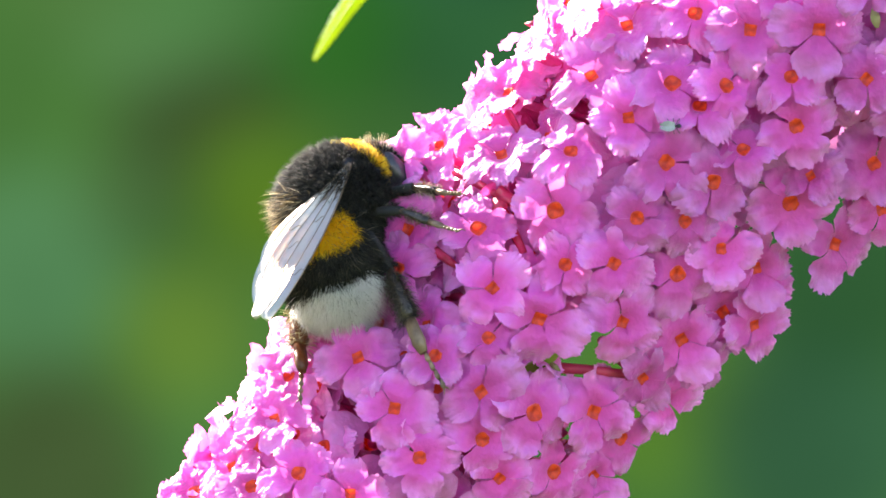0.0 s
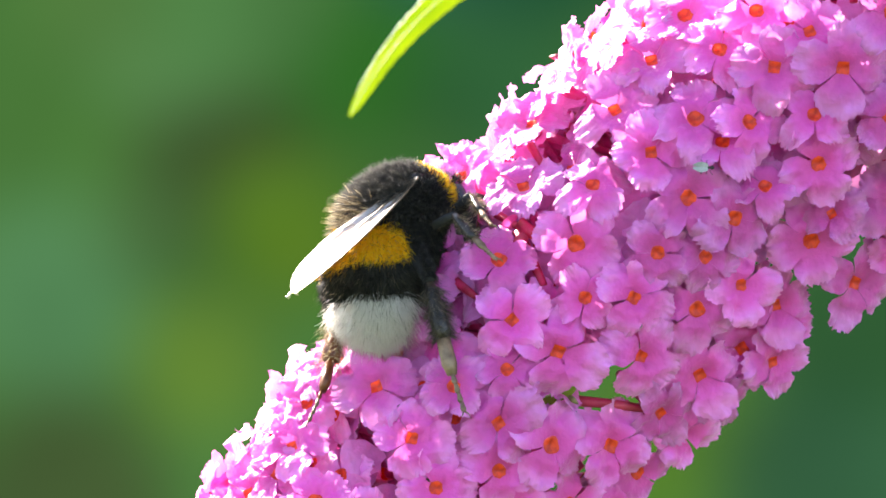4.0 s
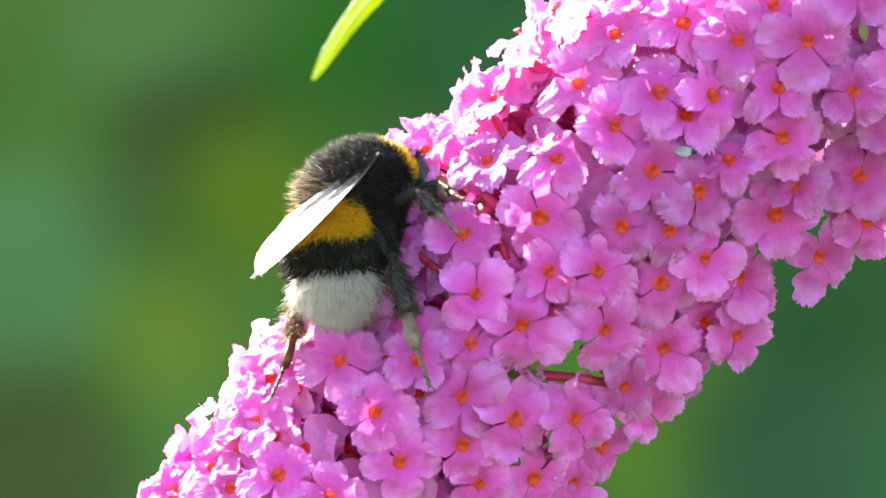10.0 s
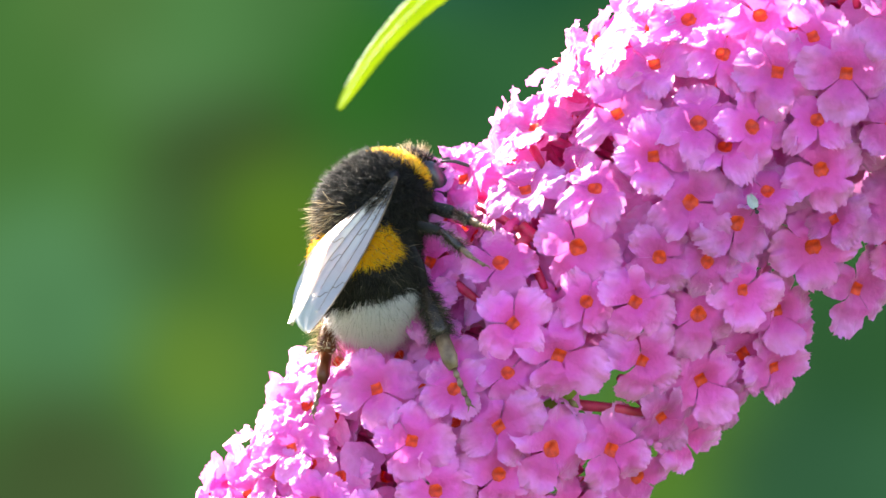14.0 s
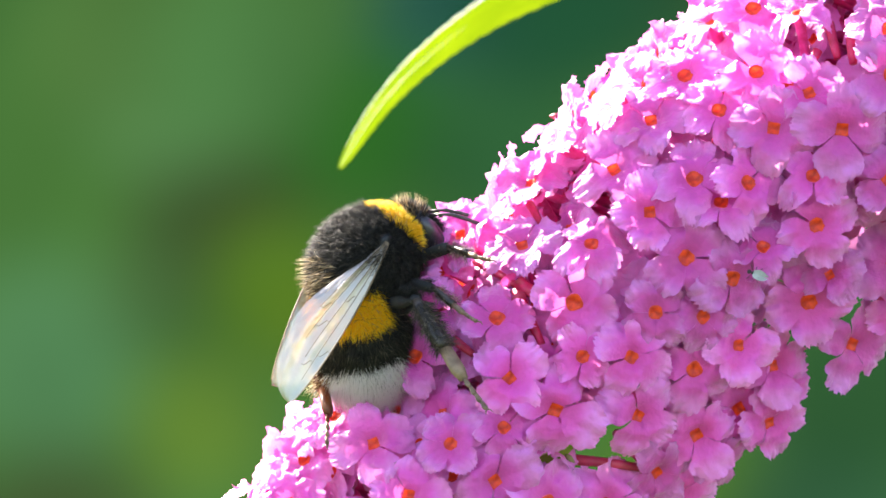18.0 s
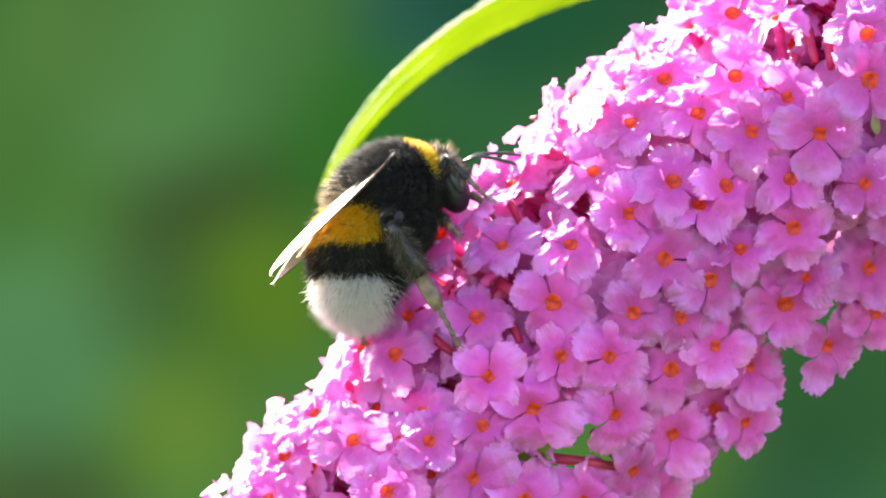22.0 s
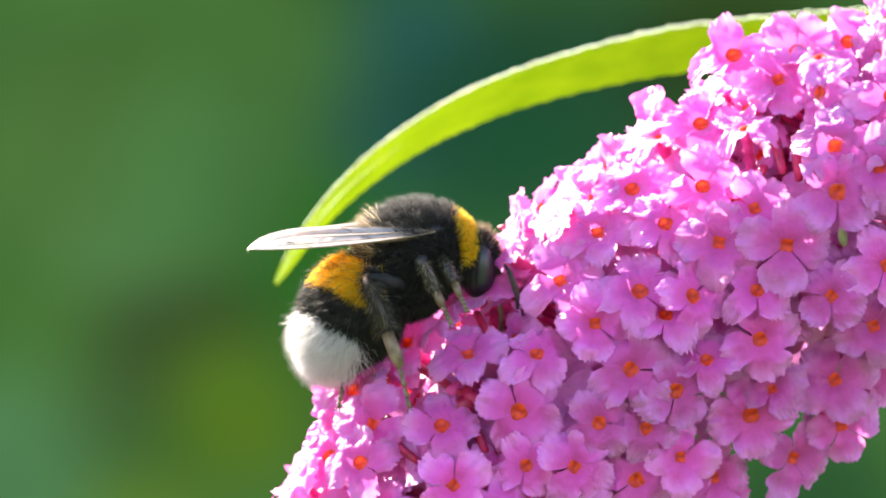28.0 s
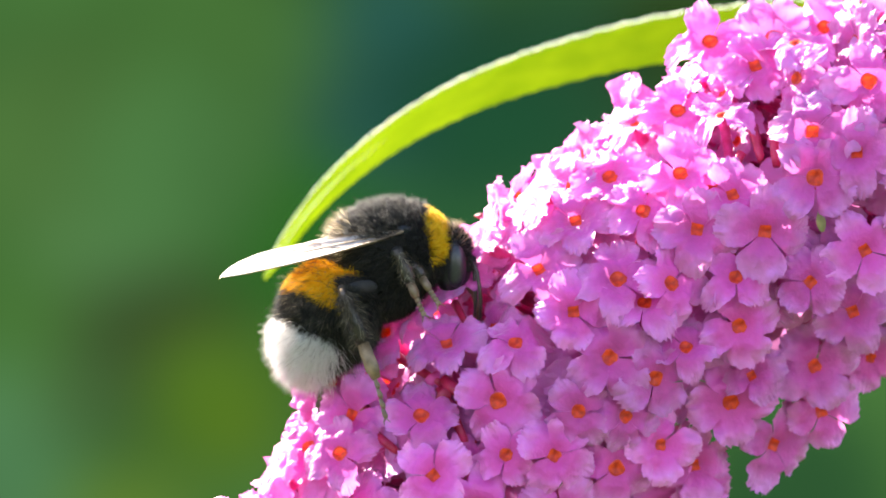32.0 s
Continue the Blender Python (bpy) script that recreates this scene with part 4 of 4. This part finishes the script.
# ---------------------------------------------------------------- tiny fly on the petals
def tiny_fly():
    fly = new("tiny_fly")
    tagged(fly, "tiny dark fly with folded pale wings, on a pink petal", "fly")
    v, f = ellipsoid((0, 0, 0.3), (0.38, 0.22, 0.22), 12, 8)
    child("body", mesh_of("body", v, f, [SHELL]), fly)
    v, f = ellipsoid((0.55, 0, 0.32), (0.2, 0.2, 0.2), 10, 6)
    child("head", mesh_of("head", v, f, [SHELL]), fly)
    for side in (-1, 1):
        verts = [Vector((0.2 - 1.35 * a, side * (0.10 + w * 0.36 * math.sin(math.pi * min(1, 0.15 + 0.8 * a))), 0.58 - 0.12 * a + 0.04 * w)) * MM for a in np.linspace(0, 1, 9).tolist() for w in (-0.4, 0.3, 1.0)]
        child("wing", mesh_of("wing", verts, strip((9, 3)), [FLY_WING]), fly, "pale folded wing")
        for x in (-0.25, 0.05, 0.35):
            pts = [Vector((x, side * 0.2, 0.25)) * MM, Vector((x * 1.4, side * 0.5, 0.35)) * MM, Vector((x * 1.8, side * 0.65, 0.0)) * MM]
            v, f = tube_arrays(pts, [0.03 * MM] * 3, 5)
            child("leg", mesh_of("leg", v, f, [SHELL]), fly)
    return fly


FLY_WING = plain("fly_wing", (0.20, 0.20, 0.20), (0.36, 0.36, 0.35), 900, 0.35)
the_fly = tiny_fly()

# ---------------------------------------------------------------- what moves
# time, plan place of the thorax, pitch, yaw, roll, plan place of the tail
BEE_ROWS = [
    (0.0, 593, 342, 37, 25, 10, 620, 584), (0.5, 628, 340, 27, 30, 2, 615, 580), (2.0, 655, 326, 23, 27, -2, 626, 564),
    (4.0, 670, 324, 21, 26, -4, 632, 564), (9.0, 668, 326, 21, 26, -4, 632, 566), (11.5, 664, 330, 22, 26, -3, 630, 570),
    (12.0, 652, 333, 25, 26, 0, 628, 568), (12.5, 612, 335, 42, 27, 12, 622, 572), (13.0, 614, 317, 43, 30, 19, 625, 566),
    (13.5, 618, 310, 42, 28, 20, 630, 560), (15.5, 637, 271, 40, 22, 21, 662, 518), (16.0, 634, 282, 41, 20, 27, 652, 556)]
BEE_ROWS += [
    (16.5, 608, 310, 47, 22, 38, 645, 575), (17.0, 604, 312, 54, 26, 46, 665, 556), (17.5, 580, 322, 52, 24, 44, 652, 574),
    (18.0, 618, 300, 41, 15, 27, 630, 566), (18.5, 627, 283, 38, 14, 22, 624, 538), (19.0, 670, 228, 37, 20, 12, 648, 470),
    (20.0, 617, 255, 34, 50, 0, 658, 478), (20.5, 610, 251, 38, 48, -1, 645, 488), (21.0, 643, 194, 33, 36, -6, 633, 455),
    (21.5, 699, 178, 22, 15, -10, 618, 424)]
BEE_ROWS += [
    (22.0, 688, 184, 26, 14, -12, 632, 428), (22.5, 700, 174, 27, 13, -12, 636, 412), (23.0, 717, 158, 28, 12, -12, 643, 394), (24.0, 756, 92, 22, -3, 6, 662, 362),
    (24.5, 784, 114, 15, -3, 4, 650, 364), (25.5, 778, 98, 10, 0, 6, 646, 360), (28.0, 804, 88, 0, 3, 8, 614, 330),
    (32.0, 796, 107, 2, -2, 8, 622, 350)]
# time, plan place of the right forewing's tip, lean of the wing
WING_ROWS = [
    (0.0, 465, 582, 56), (0.5, 444, 537, 45), (2.0, 478, 460, 32), (4.0, 482, 476, 30), (9.0, 480, 492, 30), (12.0, 470, 515, 34),
    (12.5, 466, 540, 48), (13.0, 492, 566, 48), (15.5, 500, 556, 52), (16.0, 512, 562, 70), (16.5, 500, 572, 74), (17.0, 540, 600, 73),
    (17.5, 530, 570, 73), (18.0, 480, 566, 70), (18.5, 464, 525, 50), (19.0, 486, 450, 44), (20.0, 510, 440, 14), (20.5, 512, 450, 30)]
WING_ROWS += [
    (21.0, 488, 420, 52), (21.5, 460, 330, 20), (22.5, 504, 338, 22), (23.0, 508, 345, 24), (24.0, 515, 310, 7), (24.5, 516, 246, 12),
    (25.5, 528, 262, 16), (28.0, 490, 103, 26), (29.0, 478, 148, 26), (32.0, 487, 168, 22)]


def spot(rows, t):
    """A row's values at any time, straight between rows."""
    ts = [r[0] for r in rows]
    return [float(np.interp(t, ts, [r[i] for r in rows])) for i in range(1, len(rows[0]))]


def bee_pose(t):
    u, v, pitch, yaw, roll, tu, tv = spot(BEE_ROWS, t)
    turn = Matrix.Rotation(radians(-pitch), 4, "Y") @ Matrix.Rotation(radians(yaw), 4, "Z") @ Matrix.Rotation(radians(roll), 4, "X")
    return Matrix.Translation(at(u, v, BEE_Y)) @ turn


def wing_axis(base, tip_uv, inv):
    """The wing's direction in the bee's space: towards its tip's place, lying back close to the body, at its true length."""
    best = None
    for y in np.arange(-24.0, 20.0, 0.25):
        d = inv.to_3x3() @ (base - at(tip_uv[0], tip_uv[1], float(y))) / MM
        cost = (d.length - 17.5) ** 2 + 0.6 * (d.y - 1.5) ** 2
        if best is None or cost < best[0]:
            best = (cost, d)
    return best[1].normalized()


def surface(u, v, front):
    """Depth in mm of the panicle's outside at a plan place."""
    s, p = u * ALONG[0] + v * ALONG[1], u * ACROSS[0] + v * ACROSS[1]
    r = between(GIRTH, s) + 58
    e = min(1.0, abs(p - between(AXIS, s)) / r)
    y = r * 0.05 * math.sqrt(1 - e * e)
    return -y if front else y * 0.4


def framed(origin, x, y_hint):
    """A pose at origin with +X along x and +Y as near to y_hint as it goes."""
    x = x.normalized()
    y = (y_hint - x * y_hint.dot(x)).normalized()
    z = x.cross(y)
    return Matrix.Translation(origin) @ Matrix((x, y, z)).transposed().to_4x4()


# footholds: time, plan place, depth in mm
FEET = {
    ("right", "hind"): [(0.0, 785, 719, -9), (1.0, 783, 692, -9), (12.0, 785, 691, -9), (13.0, 788, 699, -9), (16.0, 815, 640, -9), (17.0, 843, 578, -10), (18.5, 818, 580, -10), (19.0, 790, 582, -9), (20.0, 812, 460, -9), (21.0, 800, 480, -9), (21.5, 832, 470, -9), (23.0, 792, 437, -8), (24.5, 760, 432, -8), (28.0, 800, 374, -7), (32.0, 795, 412, -7)],
    ("right", "middle"): [(0.0, 827, 420, -8), (1.0, 842, 411, -8), (12.0, 842, 412, -8), (13.0, 832, 418, -8), (17.0, 797, 432, -9), (18.5, 828, 418, -9), (19.0, 822, 415, -8), (20.0, 800, 360, -8), (21.0, 830, 320, -7), (21.5, 820, 270, -6), (23.0, 800, 245, -6), (24.5, 850, 240, -6), (28.0, 860, 226, -6), (32.0, 850, 230, -6)],
    ("right", "front"): [(0.0, 820, 350, -4), (12.0, 860, 350, -4), (13.0, 840, 350, -4), (17.0, 800, 345, -5), (18.5, 850, 290, -4), (19.0, 890, 197, -4), (20.0, 813, 222, -4), (21.0, 845, 180, -3), (21.5, 870, 200, -3), (23.0, 862, 203, -3), (24.5, 880, 210, -3), (28.0, 890, 204, -3), (32.0, 878, 210, -3)],
    ("left", "hind"): [(0.0, 535, 701, -2), (1.0, 517, 711, -2), (12.0, 515, 716, -2), (13.0, 511, 721, -2), (17.0, 555, 650, -2), (18.5, 560, 620, -2), (19.0, 593, 542, -2), (20.0, 574, 548, -2), (21.0, 610, 500, -2), (21.5, 650, 460, -2), (23.0, 660, 430, -2), (24.5, 650, 400, -2), (28.0, 671, 375, -2), (32.0, 670, 389, -2)],
    ("left", "middle"): [(0.0, 690, 400, 4), (12.0, 740, 400, 4), (17.0, 690, 380, 4), (19.0, 740, 320, 4), (21.5, 800, 260, 4), (24.5, 840, 200, 4), (28.0, 860, 190, 4), (32.0, 860, 195, 4)],
    ("left", "front"): [(0.0, 770, 300, 3), (12.0, 820, 290, 3), (17.0, 760, 280, 3), (19.0, 860, 190, 3), (21.5, 870, 170, 3), (24.5, 900, 170, 3), (28.0, 910, 160, 3), (32.0, 910, 165, 3)],
}
# knees: time, plan place towards which the knee turns
KNEES = {
    ("right", "hind"): [(0.0, 690, 482), (1.0, 728, 460), (12.0, 730, 462), (13.0, 709, 460), (17.0, 716, 440), (19.0, 716, 348), (20.0, 668, 254), (21.0, 700, 300), (23.0, 713, 251), (25.0, 700, 178), (28.0, 706, 163), (32.0, 704, 194)],
    ("right", "middle"): [(0.0, 709, 320), (1.0, 768, 305), (12.0, 772, 308), (13.0, 760, 322), (17.0, 741, 367), (19.0, 789, 285), (21.0, 800, 260), (23.0, 780, 200), (28.0, 830, 160), (32.0, 825, 165)],
    ("right", "front"): [(0.0, 780, 310), (12.0, 815, 325), (17.0, 770, 320), (19.0, 845, 183), (20.0, 745, 187), (21.0, 790, 150), (21.5, 800, 130), (23.0, 777, 117), (28.0, 839, 101), (32.0, 810, 110)],
    ("left", "hind"): [(0.0, 514, 558), (1.0, 516, 483), (12.0, 513, 495), (13.0, 514, 548), (19.0, 549, 442), (20.0, 540, 425), (21.0, 590, 400), (23.0, 630, 360), (28.0, 631, 299), (32.0, 644, 315)],
}
# feelers: time, plan place towards which they point
FEELERS = [(0.0, 800, 334), (1.0, 875, 338), (12.0, 872, 345), (13.0, 847, 242), (16.0, 860, 270), (17.0, 813, 249), (18.0, 850, 250), (19.0, 883, 184), (20.0, 810, 181), (21.5, 900, 150), (22.5, 925, 110), (23.0, 916, 112), (24.0, 950, 170), (28.0, 985, 185), (30.0, 970, 215), (32.0, 957, 231)]
POLES = {"front": (0.0, 1.0, -0.15), "middle": (0.1, 1.0, 0.65), "hind": (-0.8, 0.9, -0.3)}
HIPS = {"front": (2.8, 1.5, -2.4), "middle": (0.4, 2.0, -2.6), "hind": (-1.6, 3.5, -3.2)}


def knee_pole(m, center, d, pole, h, uv, near):
    """The way in which a leg's knee turns out, in the bee's space, so that it lies towards a plan place."""
    other = d.cross(pole)
    best = None
    for i in range(72):
        a = 2 * math.pi * i / 72
        way = pole * math.cos(a) + other * math.sin(a)
        p = m @ (center + way * h)
        goal = at(uv[0], uv[1], p.y / MM)
        cost = (p - goal).length / MM + 0.16 * near * p.y / MM
        if best is None or cost < best[0]:
            best = (cost, way)
    return best[1]


def motions():
    times = sorted({r[0] for r in BEE_ROWS} | {r[0] for r in WING_ROWS})
    bee_rows, abdomen_rows = [], []
    wings = {k: [] for k in ("right_forewing", "right_hindwing", "left_forewing", "left_hindwing")}
    legs = {k: ([], []) for k in FEET}
    feelers = {-1: [], 1: []}
    for t in times:
        m = bee_pose(t)
        inv = m.inverted()
        bee_rows.append((t, m))
        u, v, pitch, yaw, roll, tu, tv = spot(BEE_ROWS, t)
        # abdomen hangs from the waist towards the tail's place
        waist = m @ (Vector((-3.1, 0, 0.0)) * MM)
        flat = (at(tu, tv, waist.y / MM) - waist).length / MM
        tail = at(tu, tv, waist.y / MM - 2.0 + 0.12 * max(0.0, roll))
        left = (m.to_3x3() @ Vector((0, 1, 0)))
        stretch = max(-3.3 * MM, min(2.4 * MM, (tail - waist).length - 10.5 * MM))
        waist = waist + (tail - waist).normalized() * stretch
        abdomen_rows.append((t, inv @ framed(waist, waist - tail, left)))
        # wings lie back over the body
        wu, wv, lean = spot(WING_ROWS, t)
        base = m @ (Vector((0.9, -4.4, 1.9)) * MM)
        axis = wing_axis(base, (wu, wv), inv)
        for side, name in ((1, "right"), (-1, "left")):
            ax = Vector((axis.x, axis.y if side > 0 else 0.36, axis.z))
            tilt = lean if side > 0 else lean - 5 * max(0.0, lean - 45)
            normal = Vector((0, -math.sin(radians(tilt)) * side, math.cos(radians(tilt))))
            chord = normal.cross(ax)
            for kind in ("forewing", "hindwing"):
                root = Vector((0.9 if kind == "forewing" else 0.0, -4.4 * side, 1.9 if kind == "forewing" else 1.65)) * MM
                ax2 = ax if kind == "forewing" else (ax + chord * 0.10 * (-side))
                wings[name + "_" + kind].append((t, framed(root, ax2, chord)))
        # feelers point towards their place
        fu, fv = spot(FEELERS, t)
        for s, rows in feelers.items():
            root = Vector((6.6, 0.6 * s, -0.5)) * MM
            goal = at(fu - (14 if s > 0 else 0), fv - (16 if s > 0 else 0), (m @ root).y / MM - 0.8)
            rows.append((t, framed(root, inv @ goal - root, Vector((0.2, 0, 1)))))
        # legs bend at the knee so that the feet stay on their footholds
        for key, rows in FEET.items():
            sn, pair = key
            femur, tibia, up, low = BEE[key]
            fu, fv, fy = spot(rows, t)
            hip = Vector(HIPS[pair]) * MM
            hip.y *= -1 if sn == "right" else 1
            foot = inv @ at(fu, fv, surface(fu, fv, fy < 0))
            d = foot - hip
            span = min(d.length, (up + low) * 0.985 * MM)
            d.normalize()
            a = (up * up - low * low + (span / MM) ** 2) / (2 * span / MM)
            h = math.sqrt(max(0.0, up * up - a * a))
            pole = Vector(POLES[pair])
            pole.y *= -1 if sn == "right" else 1
            pole = (pole - d * pole.dot(d)).normalized()
            if key in KNEES:
                pole = knee_pole(m, hip + d * a * MM, d, pole, h * MM, spot(KNEES[key], t), 0 if sn == "left" else 1.6 if pair == "hind" else 1)
            knee = hip + (d * a + pole * h) * MM
            foot = hip + d * span
            thigh = framed(hip, pole, (knee - hip).cross(pole))
            zax = (hip - knee).normalized()
            yax = zax.cross(pole).normalized()
            thigh = Matrix.Translation(hip) @ Matrix((yax.cross(zax), yax, zax)).transposed().to_4x4()
            zax = (knee - foot).normalized()
            yax = zax.cross(pole).normalized()
            shin = Matrix.Translation(knee) @ Matrix((yax.cross(zax), yax, zax)).transposed().to_4x4()
            legs[key][0].append((t, thigh))
            legs[key][1].append((t, thigh.inverted() @ shin))
    walk(BEE["bee"], bee_rows)
    walk(BEE["abdomen"], abdomen_rows)
    for name, rows in wings.items():
        walk(BEE[name], rows)
    for s, rows in feelers.items():
        walk(BEE["antenna", s], rows)
    for key, (upper, lower) in legs.items():
        walk(BEE[key][0], upper)
        walk(BEE[key][1], lower)
    # the fly wanders over the petals
    # and from 19 s on creeps down between two florets
    walk(the_fly, [(t, Matrix.Translation(at(u, v, surface(u, v, True) + 1.2 + deep)) @ Matrix.Rotation(radians(90), 4, "X") @ Matrix.Rotation(radians(turn), 4, "Z"))
                   for t, u, v, turn, deep in ((0.0, 1196, 236, 0, 0), (7.0, 1222, 250, -10, 0), (9.0, 1231, 252, -15, 0), (10.0, 1249, 265, -5, 0), (13.0, 1290, 300, -40, 0), (18.0, 1306, 328, 160, 0), (19.0, 1290, 336, 170, 0), (22.0, 1292, 344, 190, 2.5), (32.0, 1292, 346, 200, 3))])
    # the leaf sways a little in the air
    sway = [(0, 14, -60), (1, 22, -46), (2, 28, -32), (3, 10, -20), (4, 22, -9), (6.5, 20, -18), (9, 14, -30), (10, 26, -28), (12, 6, -25), (13, -5, -23), (16, 24, -40), (17, 20, -44), (18, 8, -20), (19, 14, 2), (21, 2, 12), (23, -4, 22), (25.5, -10, 8),
            (28, -22, -4), (29, -14, 16), (29.5, -8, 26), (30.5, -10, 8), (32, -4, 4)]
    hinge = LEAF_LINE[-1]
    walk(the_leaf, [(t, Matrix.Translation(at(hinge[0] + du, hinge[1], 0)) @ Matrix.Rotation(-dv / 1450, 4, "Y")) for t, du, dv in sway])


motions()
